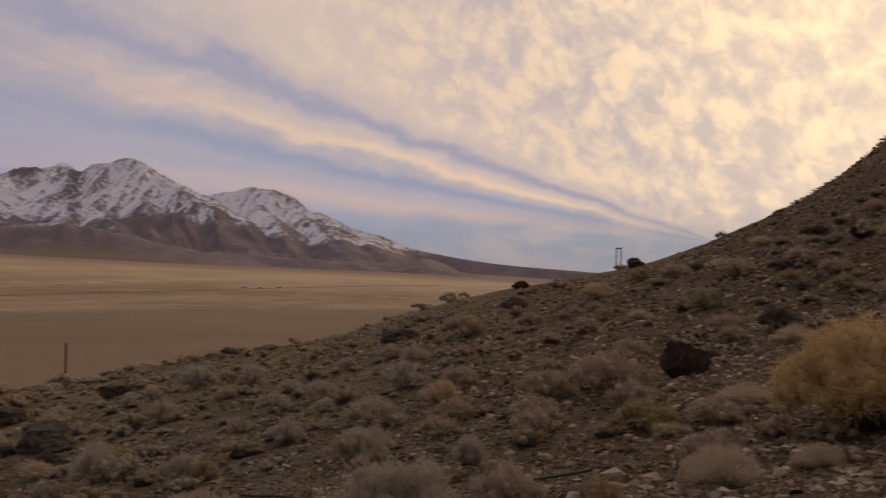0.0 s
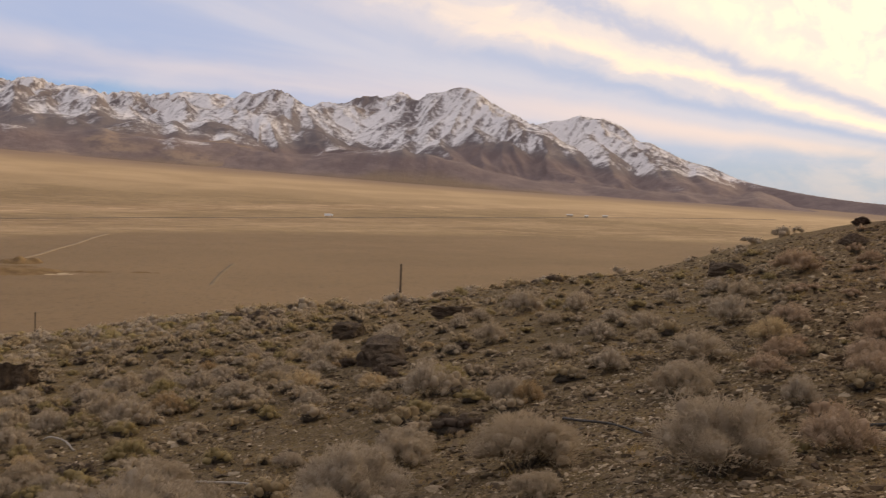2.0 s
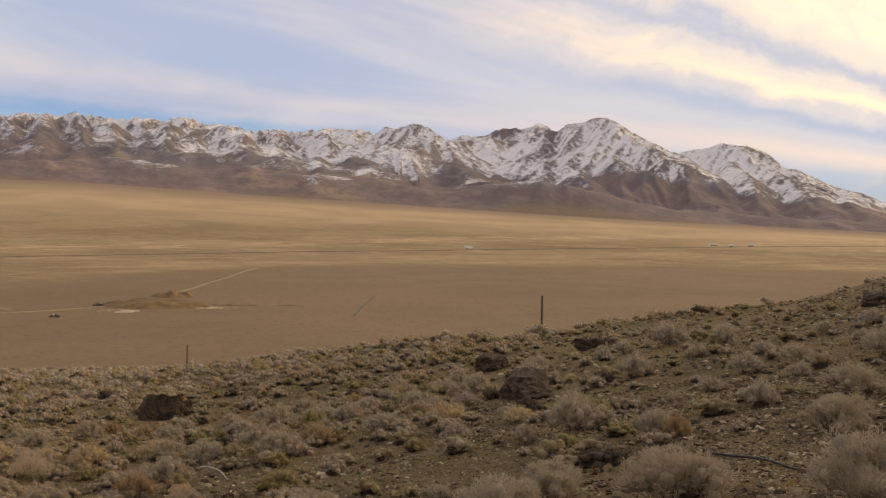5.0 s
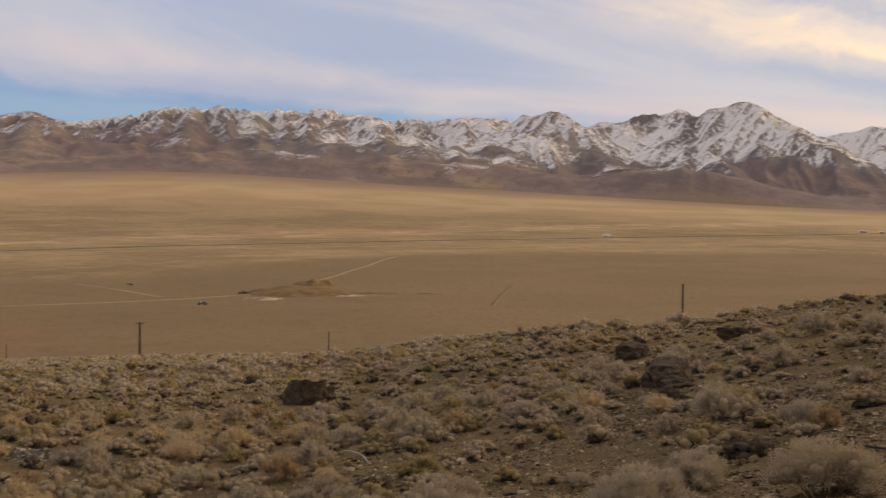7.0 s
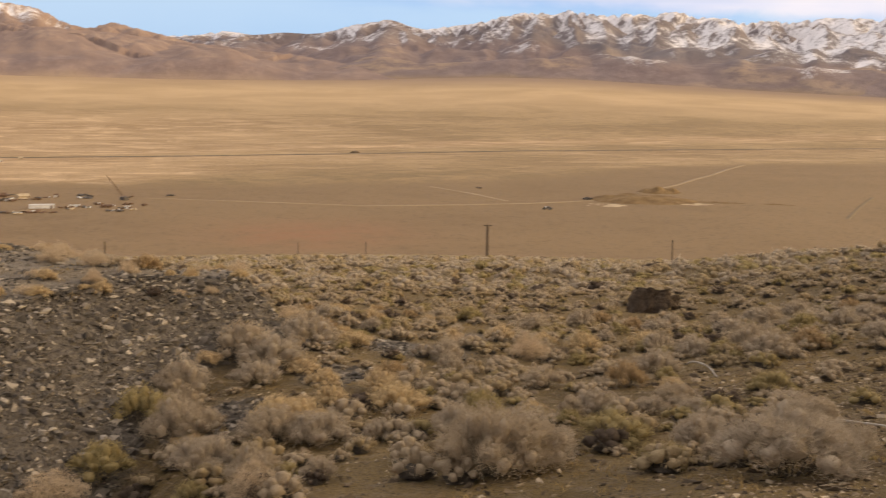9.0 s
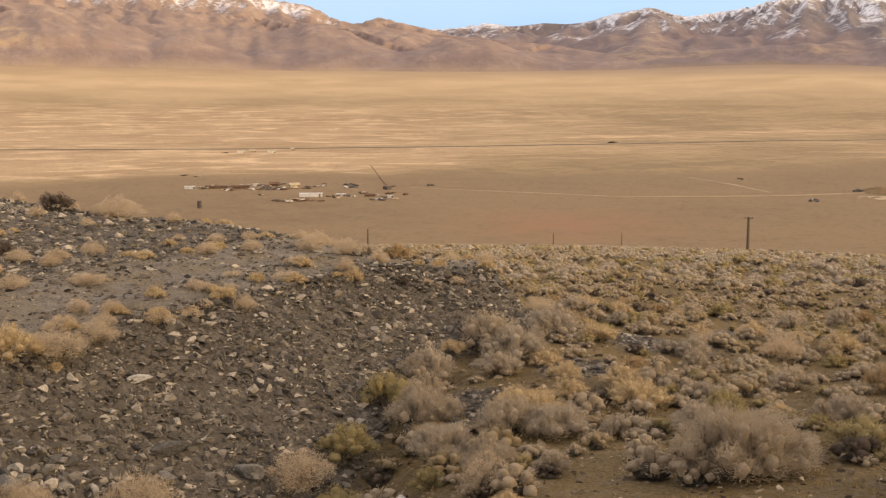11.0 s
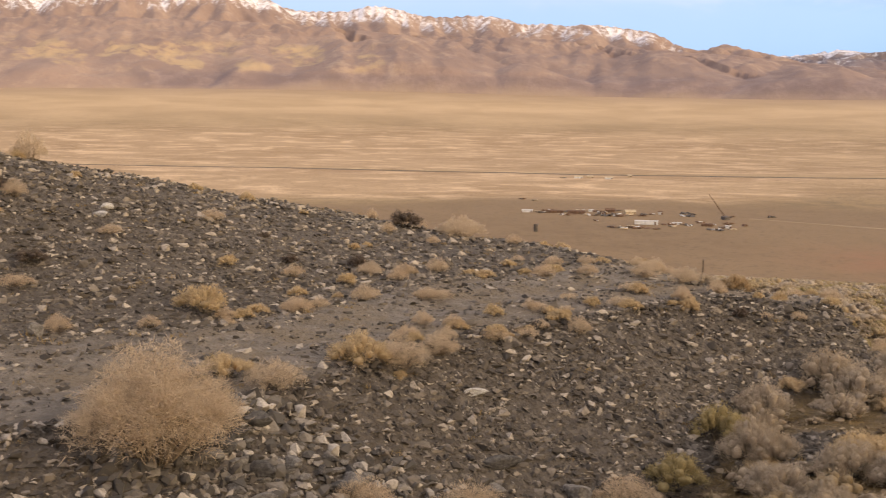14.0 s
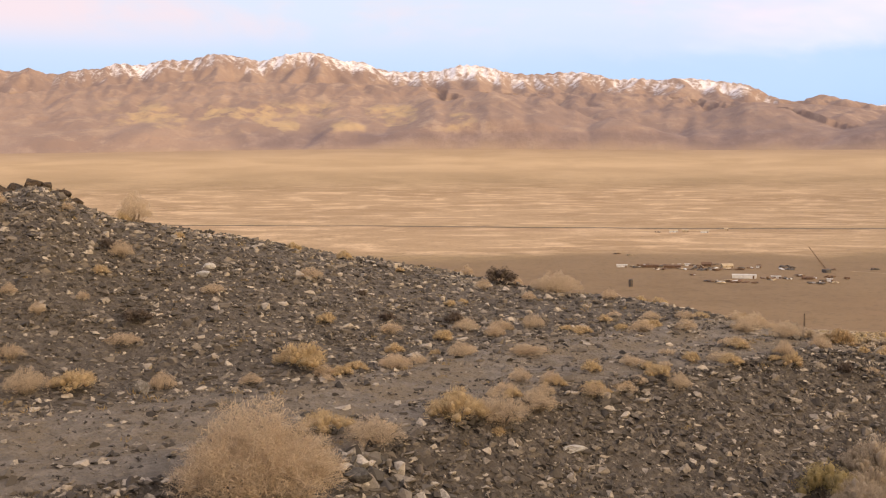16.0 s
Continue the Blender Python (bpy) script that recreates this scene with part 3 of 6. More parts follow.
def build_range(name, chains, line, lo, hi, r0, r1, mat, seed, label, slope=0.5, step=0.1, rows=120, rounds=14, cut=1.0, wobble=1.0, skirt=200, **fields):
    """A range raised along its ridges, cut by streams and fitted to its skyline. Each chain is a list of points and may bring its own slope."""
    A, R = np.meshgrid(np.arange(lo, hi, step), np.linspace(r0, r1, rows))
    X, Y = R * np.sin(np.radians(A)), R * np.cos(np.radians(A))
    inner = np.minimum(R, 3050) / R
    foot = land(X * inner, Y * inner)[0] - EYE - 3
    WX = X + wobble * (46 * fbm(X / 210, Y / 210, 3, seed=seed) + 12 * fbm(X / 45, Y / 45, 2, seed=seed + 3))
    WY = Y + wobble * (46 * fbm(X / 210, Y / 210, 3, seed=seed + 11) + 12 * fbm(X / 45, Y / 45, 2, seed=seed + 14))
    Z = foot + 0 * R
    for chain in chains:
        steep = slope
        if isinstance(chain, tuple):
            steep, chain = chain
        Z = np.maximum(Z, segment_height(WX, WY, chain, steep))
    tall = blur(np.clip(Z - foot, 0, None), 1, 1)
    tall = tall * smooth((R - r0) / skirt) * smooth((A - lo) / 2.5) * smooth((hi - A) / 2.5)
    depth = (r1 - r0) / (rows - 1)
    worn = erode(0.8 * tall + 4.0 * fbm(X / 40, Y / 40, 4, 0.6, seed + 5) + 4, 0.03 * tall + 0.15, R * radians(step), depth, rounds, 5.5)
    gully = worn - blur(worn, 3, 7)
    gully = gully / max(np.std(gully), 1e-3) * np.minimum(0.10 * tall + 2.2 + 4.5 * smooth(tall / 25), 17) * cut
    shape = np.maximum(tall + np.clip(gully, -22, 13), 0)
    for again in range(3):
        view = (shape + foot) / R
        k = np.argmax(view, axis=0)
        pick = np.arange(A.shape[1])
        high = np.maximum(shape[k, pick], 6)
        want = np.tan(np.radians(curve(A[0], line))) * R[k, pick] - foot[k, pick]
        shape = shape * soften(np.clip(want / high, 0.1, 1.7), 4 - again)
    shape = np.minimum(shape, np.maximum(R * np.tan(np.radians(curve(A, line))) + 3 - foot, 0))
    Z = foot + shape - 12 * (1 - smooth((R - r0) / 60))
    around = (np.roll(shape, 2, 1) + np.roll(shape, -2, 1) + np.roll(shape, 2, 0) + np.roll(shape, -2, 0)) / 4 - shape
    el = np.degrees(np.arctan2(Z, R))
    relief = shape - blur(shape, 4, 9)
    lee = np.clip(0.5 + (np.roll(relief, -1, 1) - np.roll(relief, 1, 1)) / (2 * R * radians(step)) * 0.75, 0, 1)
    ob = grid_mesh(name, X, Y, Z + EYE, mat, hollow=np.clip(0.5 + around / 5, 0, 1), lee=lee, **{key: make(A, R, X, Y, el) for key, make in fields.items()})
    tagged(ob, label, "mountain", kind="structure")


def ramp_to(line, wide):
    """A field that rises from 0 below a line of sight angles to 1 above it."""
    return lambda A, R, X, Y, el: smooth((el - curve(A, line)) / wide + 0.5 + 0.8 * fbm(X / 130, Y / 130, 3, seed=83))


def drifted(line, wide, spots):
    base = ramp_to(line, wide)
    return lambda A, R, X, Y, el: np.clip(base(A, R, X, Y, el) + 0.15 * smooth((el - curve(A, PEAK_LINE) + 0.30) / 0.25) + sum(w * np.exp(-((A - a) / sa) ** 2 - ((R - r) / sr) ** 2) for a, r, sa, sr, w in spots), 0, 1.3)


def bare(A, R, X, Y, el):
    return 0 * A


def dusty(r_edge, width, seed):
    """Blown sand on the lowest slopes."""
    return lambda A, R, X, Y, el: 1 - smooth((R - r_edge) / width + 0.35 * fbm(X / 90, Y / 90, 3, seed=seed) + 0.5 * fbm(X / 400, Y / 400, 2, seed=seed + 4))


def at_range(line, r):
    return [(az, el, r) for az, el in line]


# the long snowy plateau and its hills
PLATEAU_LINE = [(-75, 2.0), (-62, 2.5), (-57.64, 2.53), (-56.33, 2.72), (-55.01, 2.59), (-53.68, 2.72), (-52.21, 2.70), (-51.28, 2.85), (-50.47, 3.10), (-49.39, 3.28), (-48.58, 3.42), (-47.77, 3.17), (-46.95, 3.00), (-45.87, 3.12), (-44.25, 3.35), (-42.47, 3.77), (-41.26, 3.81), (-40.65, 3.74), (-40.16, 3.94), (-39.79, 3.89), (-38.79, 3.76), (-37.79, 3.73), (-37.03, 3.82), (-36.13, 3.70), (-35.49, 3.86), (-34.84, 3.89), (-34.45, 3.72), (-32.88, 3.61), (-31.82, 3.36), (-30.89, 3.50), (-29.95, 3.40), (-28.34, 3.59), (-27.25, 3.58), (-26.03, 3.43), (-25, 2.6), (-24, 1.6), (-22, 0.9)]
FOOT_LINE = [(-100, 0.7), (-62, 1.6), (-58.94, 1.72), (-57.38, 1.96), (-55.81, 1.89), (-54.22, 1.60), (-52.62, 1.41), (-51.00, 1.55), (-49.65, 1.73), (-48.57, 1.69), (-47.48, 1.39), (-41.01, 1.72), (-38.78, 1.89), (-36.24, 1.73), (-34.16, 1.54), (-31.79, 1.70), (-29.64, 1.42), (-28.02, 1.33), (-26.39, 1.30), (-24.19, 0.91), (-22.00, 1.02), (-19.81, 1.25), (-17.90, 1.36), (-15.98, 0.97), (-13.79, 0.33), (-11.90, 0.16), (-9.25, 0.02), (-6.65, -0.16), (-4.12, -0.27), (0, -0.6)]
SNOW_LINE = [(-70, 2.9), (-58, 1.95), (-50, 2.35), (-45, 2.4), (-42.46, 2.50), (-40.03, 2.23), (-37.52, 1.76), (-34.95, 1.59), (-32.32, 1.60), (-29.65, 1.55), (-26.94, 1.48), (-24.20, 1.23), (-20.63, 1.28), (-15.99, 1.19), (-14.65, 1.71), (-13.29, 1.48), (-11.95, 1.38), (-10.62, 1.14), (-7.98, 0.67), (-5.41, 0.48), (0, 0.8)]
PLATEAU = at_range(PLATEAU_LINE, 4550)
HUMMOCKS = [(az, 0.60 * el + 0.75 + 0.25 * math.sin(1.9 * az), 3950 + 90 * math.sin(0.8 * az)) for az, el in PLATEAU_LINE[1:-1]]
LOWER = [(az, 0.32 * el + 1.0 + 0.2 * math.sin(2.7 * az), 3500 + 80 * math.sin(1.3 * az)) for az, el in PLATEAU_LINE[1:-1]]
FOOTHILLS = [(az, el, 3080 + 60 * math.sin(1.1 * az)) for az, el in FOOT_LINE if az > -49]
chains = [(0.42, PLATEAU), (0.36, HUMMOCKS), (0.3, LOWER), (0.2, FOOTHILLS)]
chains += spurs_of(PLATEAU, -66, -25, 1.5, 620, 2.1, 5) + spurs_of(HUMMOCKS, -60, -26, 1.1, 480, 1.3, 6) + spurs_of(LOWER, -60, -25, 1.3, 360, 0.9, 7)
chains += [(0.45, [(-33.27, 3.56, 4300), (-32.34, 3.02, 4175), (-31.00, 2.42, 4050), (-28.31, 2.35, 3925), (-27.23, 2.28, 3800)]), (0.45, [(-38.79, 3.32, 4300), (-37.91, 2.79, 4100), (-36.50, 2.37, 3900), (-34.95, 2.17, 3700)])]
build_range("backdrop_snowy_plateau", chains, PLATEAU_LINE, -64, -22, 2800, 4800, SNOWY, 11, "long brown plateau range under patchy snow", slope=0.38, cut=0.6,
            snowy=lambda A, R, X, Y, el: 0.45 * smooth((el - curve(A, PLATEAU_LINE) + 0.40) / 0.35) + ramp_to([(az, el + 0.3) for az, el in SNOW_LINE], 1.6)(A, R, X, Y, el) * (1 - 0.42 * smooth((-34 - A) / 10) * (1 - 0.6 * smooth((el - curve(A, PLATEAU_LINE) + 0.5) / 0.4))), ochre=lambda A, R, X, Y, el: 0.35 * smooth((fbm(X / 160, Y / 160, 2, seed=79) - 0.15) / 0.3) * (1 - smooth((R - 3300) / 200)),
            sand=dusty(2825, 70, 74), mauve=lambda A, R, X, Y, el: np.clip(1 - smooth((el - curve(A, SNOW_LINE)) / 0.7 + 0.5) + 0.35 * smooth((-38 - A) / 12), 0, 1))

# the high peaks
PEAK_LINE = [(-32, 0.9), (-28.43, 1.73), (-26.96, 2.59), (-25.89, 3.44), (-25.41, 3.78), (-25.03, 3.65), (-24.54, 3.83), (-24.05, 3.93), (-23.58, 3.83), (-23.03, 3.52), (-22.47, 3.19), (-21.79, 3.43), (-20.70, 3.43), (-20.03, 3.74), (-19.34, 3.82), (-18.58, 3.84), (-18.13, 4.06), (-17.71, 3.99), (-17.16, 3.68), (-16.76, 4.04), (-16.09, 4.11), (-15.42, 4.36), (-14.97, 4.40), (-14.39, 4.22), (-13.65, 3.76), (-12.83, 3.34), (-12.29, 3.11), (-11.61, 2.78), (-10.69, 2.93), (-9.91, 3.05), (-9.39, 3.25), (-8.74, 3.15), (-8.22, 3.13), (-7.83, 3.01), (-6.90, 2.50), (-6.50, 2.11), (-6.04, 2.09), (-5.47, 1.84), (-4.19, 1.27), (-2.94, 0.96), (-1.94, 0.55), (0.4, 0.04), (3.2, -0.32), (5.9, -0.5), (12, -0.9)]
chains = [
    (0.46, [(-27.63, 2.03, 4200), (-26.96, 2.59, 4180), (-25.89, 3.44, 4160), (-25.41, 3.78, 4140), (-25.03, 3.65, 4120), (-24.54, 3.83, 4100), (-24.05, 3.93, 4080), (-23.58, 3.83, 4060), (-23.03, 3.52, 4040), (-22.33, 3.14, 4020), (-21.49, 2.48, 4000)]),
    (0.5, [(-24.05, 3.93, 4150), (-23.29, 3.25, 4050), (-22.87, 2.85, 3950), (-22.18, 2.46, 3850)]), (0.5, [(-25.89, 3.44, 4200), (-26.29, 2.88, 4075), (-26.96, 2.51, 3950)]),
    (0.36, [(-28.84, 1.58, 3700), (-28.03, 1.93, 3694), (-26.96, 2.51, 3688), (-26.15, 2.75, 3681), (-25.47, 2.93, 3675), (-24.65, 2.85, 3669), (-24.10, 2.60, 3662), (-23.54, 2.34, 3656), (-22.91, 2.14, 3650)]), (0.42, [(-22.91, 2.20, 3700), (-22.17, 2.27, 3567), (-21.47, 1.75, 3433), (-20.58, 1.28, 3300)]),
    (0.35, [(-25.47, 2.93, 3660), (-25.59, 2.36, 3540), (-25.85, 1.54, 3420)]), (0.35, [(-24.51, 2.80, 3640), (-24.22, 2.13, 3530), (-24.20, 1.45, 3420)]),
    (0.44, [(-22.47, 3.19, 4350), (-21.79, 3.43, 4332), (-20.70, 3.43, 4314), (-19.59, 3.08, 4295), (-18.62, 2.64, 4277), (-17.95, 2.85, 4259), (-17.42, 3.27, 4241), (-17.02, 3.66, 4223), (-16.76, 4.04, 4205), (-16.09, 4.11, 4186), (-15.42, 4.36, 4168), (-14.97, 4.40, 4150)]),
    (0.46, [(-14.97, 4.40, 4150), (-14.39, 4.22, 4057), (-13.65, 3.76, 3964), (-12.83, 3.32, 3871), (-12.29, 3.11, 3779), (-11.61, 2.70, 3686), (-10.65, 1.92, 3593), (-9.56, 1.03, 3500)]),
    (0.44, [(-20.70, 3.43, 4250), (-20.13, 2.79, 4083), (-19.29, 2.14, 3917), (-18.18, 1.62, 3750)]), (0.44, [(-21.79, 3.43, 4250), (-21.50, 2.76, 4067), (-20.66, 1.96, 3883), (-19.82, 1.52, 3700)]), (0.44, [(-17.42, 3.22, 4200), (-17.67, 2.59, 4017), (-18.06, 2.03, 3833), (-17.09, 1.51, 3650)]),
    (0.46, [(-14.97, 4.40, 4150), (-15.12, 3.59, 4000), (-15.78, 2.90, 3850), (-16.83, 2.06, 3700), (-17.90, 1.49, 3550)]), (0.44, [(-14.97, 4.40, 4150), (-14.59, 3.60, 4000), (-14.69, 2.66, 3850), (-13.74, 2.60, 3700), (-13.00, 2.08, 3550), (-11.66, 0.71, 3400), (-10.71, 0.14, 3250)]),
    (0.42, [(-14.69, 2.66, 3800), (-14.38, 1.72, 3550), (-13.67, 0.66, 3300)]), (0.42, [(-15.75, 2.17, 3700), (-16.00, 1.68, 3550), (-15.17, 1.10, 3400), (-14.74, 0.49, 3250)]), (0.42, [(-12.83, 3.32, 3950), (-12.26, 2.44, 3717), (-11.02, 1.32, 3483), (-9.53, 0.23, 3250)]),
    (0.46, [(-21.51, 3.11, 4650), (-20.57, 3.54, 4642), (-20.03, 3.74, 4633), (-19.34, 3.82, 4625), (-18.93, 3.69, 4617), (-18.51, 3.46, 4608), (-17.95, 2.99, 4600)]), (0.46, [(-19.06, 3.34, 4700), (-18.53, 3.89, 4695), (-18.13, 4.06, 4690), (-17.71, 3.99, 4685), (-17.16, 3.55, 4680)]),
    (0.44, [(-12.53, 2.52, 4300), (-11.35, 2.92, 4273), (-10.69, 2.93, 4247), (-9.91, 3.05, 4220), (-9.39, 3.25, 4193), (-8.74, 3.15, 4167), (-8.22, 3.13, 4140), (-7.83, 3.01, 4113), (-6.90, 2.50, 4087), (-6.50, 2.11, 4060), (-6.04, 2.09, 4033), (-5.47, 1.84, 4007), (-4.19, 1.27, 3980), (-2.94, 0.96, 3953), (-1.94, 0.55, 3927), (-1.25, 0.36, 3900)]),
    (0.44, [(-9.39, 3.25, 4250), (-8.83, 2.25, 3950), (-8.28, 1.60, 3650), (-7.19, 0.30, 3350)]), (0.44, [(-7.96, 3.06, 4200), (-7.28, 2.28, 3917), (-6.07, 1.12, 3633), (-4.77, 0.23, 3350)]), (0.44, [(-9.39, 3.25, 4250), (-10.00, 2.09, 3933), (-9.56, 0.98, 3617), (-8.21, 0.11, 3300)]),
    (0.44, [(-10.69, 2.93, 4250), (-10.92, 2.02, 3950), (-10.49, 1.22, 3650), (-9.40, 0.37, 3350)]), (0.44, [(-6.04, 2.09, 4050), (-5.45, 1.34, 3700), (-4.40, 0.38, 3350)]), (0.44, [(-4.19, 1.27, 3950), (-3.54, 0.66, 3650), (-2.90, 0.16, 3350)]),
    (0.2, [p for p in FOOTHILLS if p[0] > -29]), [(-1.2, 0.36, 3900), (0.4, 0.04, 3800), (3.2, -0.32, 3600), (5.9, -0.5, 3500), (12, -0.9, 3300)],
]
chains += spurs_of([(-17, 0.75, 3500), (-14, 0.55, 3500), (-6, 0.3, 3500), (0, -0.1, 3500)], -17, -1, 0.9, 420, -0.5, 8, 0.8)
# deep drifts and blown-bare tops: bearing, distance, their reach in both, snow gained or lost
DRIFTS = [(-24.2, 4150, 1.5, 150, -0.42), (-19.6, 4620, 1.0, 80, -0.95), (-25.6, 3640, 1.6, 150, 0.40), (-22.3, 3520, 0.7, 170, -0.7), (-20.5, 4150, 2.2, 260, 0.25), (-17.6, 4680, 0.7, 70, 0.35), (-9.5, 4150, 2.6, 260, 0.22), (-13.2, 3500, 1.0, 130, -0.5)]
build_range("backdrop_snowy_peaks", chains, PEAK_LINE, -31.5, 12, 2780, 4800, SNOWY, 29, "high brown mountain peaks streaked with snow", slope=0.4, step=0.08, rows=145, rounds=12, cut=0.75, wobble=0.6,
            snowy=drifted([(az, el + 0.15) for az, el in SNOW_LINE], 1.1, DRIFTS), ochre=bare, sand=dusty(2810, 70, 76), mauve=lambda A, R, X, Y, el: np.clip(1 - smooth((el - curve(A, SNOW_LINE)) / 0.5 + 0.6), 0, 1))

# the barren range: a rocky scarp behind rounded hills
SCARP_LINE = [(-140, 3.5), (-106, 4.3), (-99.70, 4.37), (-98.98, 4.31), (-98.49, 4.47), (-97.76, 4.25), (-96.02, 4.46), (-95.14, 4.55), (-94.75, 4.71), (-93.48, 4.68), (-92.44, 4.92), (-91.14, 4.96), (-90.48, 5.18), (-88.77, 5.09), (-87.97, 4.93), (-86.90, 5.20), (-84.88, 5.23), (-84.21, 4.97), (-83.12, 4.88), (-82.31, 4.56), (-80.40, 4.41), (-79.31, 4.46), (-78.35, 4.69), (-77.13, 4.60), (-76.04, 4.32), (-74.68, 4.22), (-73.32, 4.30), (-71.98, 4.20), (-70.90, 3.91), (-69.84, 3.95), (-69.04, 3.85), (-67.98, 3.91), (-65.90, 3.70), (-64.61, 3.46), (-63.71, 2.99), (-62.32, 2.75), (-61.58, 2.99), (-60.59, 2.79), (-58.69, 2.36), (-56, 1.6), (-50, 0.8)]
SCARP_FOOT = [(-106, 3.3), (-99.73, 3.34), (-97.29, 3.49), (-94.78, 3.78), (-92.21, 3.93), (-89.59, 3.94), (-86.92, 3.89), (-84.22, 3.87), (-81.50, 3.75), (-78.77, 3.56), (-76.04, 3.35), (-73.32, 3.31), (-70.63, 3.27), (-67.98, 3.03), (-65.37, 2.77), (-63.96, 2.67), (-61.10, 2.50), (-58.94, 2.24), (-56.34, 2.03), (-54.22, 1.81), (-48, 0.9)]
SCARP = at_range(SCARP_LINE, 3800)
RIBS = [(az, el - 0.28, r - 45) for az, el, r in SCARP]
chains = [(0.6, SCARP)] + [(0.6, c) for c in spurs_of(RIBS, -106, -57, 1.3, 260, 2.9, 41, 0.6)]
build_range("backdrop_rocky_scarp", chains, SCARP_LINE, -110, -51, 3400, 4000, BARREN, 43, "long rocky mauve scarp flecked with snow", slope=0.8, step=0.09, rows=70, rounds=10, cut=0.42, wobble=0.8,
            snowy=lambda A, R, X, Y, el: smooth((el - curve(A, SCARP_LINE) + 0.95) / 0.7) * smooth((-62 - A) / 4) * (1 - 0.75 * smooth((-92 - A) / 6)), ochre=bare, sand=bare, mauve=lambda A, R, X, Y, el: 0.12 + 0 * A)
MID_HILLS = [(az, el, 3230 + 60 * math.sin(az)) for az, el in [(-99.75, 2.70), (-97.57, 2.56), (-95.33, 2.34), (-93.28, 2.58), (-91.46, 2.69), (-89.61, 2.74), (-87.74, 3.01), (-85.59, 2.87), (-83.70, 2.73), (-80.97, 2.98), (-79.32, 3.03), (-77.41, 3.36), (-76.04, 3.26), (-74.41, 2.65), (-72.78, 2.76), (-71.71, 2.40), (-69.30, 2.44), (-66.67, 2.53), (-64.34, 2.69)]]
LOW_HILLS = [(az, el, 3000 + 30 * math.sin(1.7 * az)) for az, el in [(-99.80, 1.43), (-97.35, 1.53), (-94.83, 1.79), (-92.26, 1.89), (-89.64, 1.46), (-88.31, 1.51), (-86.97, 1.53), (-84.26, 1.65), (-83.17, 1.23), (-81.53, 1.41), (-79.89, 1.26), (-77.97, 1.11), (-76.05, 1.36), (-72.78, 1.68), (-71.17, 2.01), (-69.56, 1.35), (-66.66, 1.20), (-62.80, 1.20)]]
HILL_TOP = at_range(SCARP_FOOT, 3480)
EAST_HILLS = [(az, el, 3020) for az, el in FOOT_LINE if -62 < az < -46]
chains = [(0.3, HILL_TOP), (0.3, MID_HILLS), (0.27, LOW_HILLS), (0.25, EAST_HILLS)]
chains += [(0.36, c) for c in spurs_of(HILL_TOP, -108, -52, 1.6, 330, 2.0, 44) + spurs_of(MID_HILLS, -99, -64, 1.2, 300, 1.0, 45) + spurs_of(LOW_HILLS, -99, -62, 1.7, 130, 0.6, 46)]
build_range("backdrop_barren_hills", chains, SCARP_FOOT, -110, -47, 2780, 3560, BARREN, 51, "rounded bare tan and mauve hills", slope=0.32, step=0.1, rows=105, rounds=12, cut=0.5, skirt=110, snowy=bare, sand=lambda A, R, X, Y, el: 1 - smooth((R - 2795) / 55 + 0.3 * fbm(X / 90, Y / 90, 3, seed=75)),
            ochre=lambda A, R, X, Y, el: 0.95 * smooth((fbm(X / 120, Y / 60, 3, seed=91) + 0.12) / 0.3) * smooth((el - 1.45) / 0.3) * (1 - smooth((el - 2.6) / 0.6)) * smooth((A + 96) / 2) * (1 - smooth((A + 79) / 3)),
            mauve=lambda A, R, X, Y, el: np.maximum(0.8 * (1 - smooth((el - 1.35) / 0.3)) * smooth((A + 90) / 2), np.clip(smooth((A + 80) / 8) * 0.30 + 0.35 * fbm(X / 150, Y / 90, 3, seed=92), 0, 1)))


# ---------------------------------------------------------------- more materials
def stone_material(name, dark, mid, pale, share=0.26):
    m, g, b = material(name, 0.85)
    p = position(g)
    rnd = g.nt.nodes.new("ShaderNodeNewGeometry").outputs["Random Per Island"]
    col = g.mix(g.ramp(rnd, 0.1, 0.8), dark, mid)
    col = g.mix(g.ramp(rnd, 1.0 - share, 1.22 - share), col, pale)
    col = g.mix(g.ramp(g.noise(p, 30.0, 4, 0.6), 0.45, 0.7, 0.0, 0.5), col, dark)
    g.put(b.inputs["Base Color"], col)
    bump(g, b, g.noise(p, 40.0, 4, 0.6), 0.01, 0.6)
    return m


WASTE = stone_material("waste_rock", (0.060, 0.051, 0.041), (0.188, 0.158, 0.124), (0.42, 0.362, 0.285), 0.25)
RUBBLE = stone_material("bank_rubble", (0.075, 0.067, 0.057), (0.215, 0.188, 0.155), (0.46, 0.41, 0.34), 0.26)
PALE_SCREE = stone_material("pale_hillside_scree", (0.17, 0.122, 0.074), (0.35, 0.262, 0.168), (0.56, 0.455, 0.325))
BROWN_SCREE = stone_material("brown_hillside_scree", (0.055, 0.034, 0.018), (0.260, 0.178, 0.098), (0.48, 0.365, 0.230), 0.30)
SCREE = stone_material("hillside_scree", (0.060, 0.042, 0.025), (0.215, 0.155, 0.092), (0.42, 0.338, 0.235))
# stem brown; its darkness also paints the shade inside the bushes
STEM_AND_SHADE = plain_material("shaded_twigs", (0.085, 0.068, 0.051), (0.150, 0.122, 0.092), 45.0, 0.95, 0.0, 0.03)
STRAWSTEM = plain_material("straw_stems", (0.26, 0.19, 0.12), (0.40, 0.31, 0.21), 9.0)
SAGE_LEAF = twig_material("sage_leaf", ((0.42, 0.345, 0.258), (0.57, 0.475, 0.358), (0.50, 0.395, 0.268)))
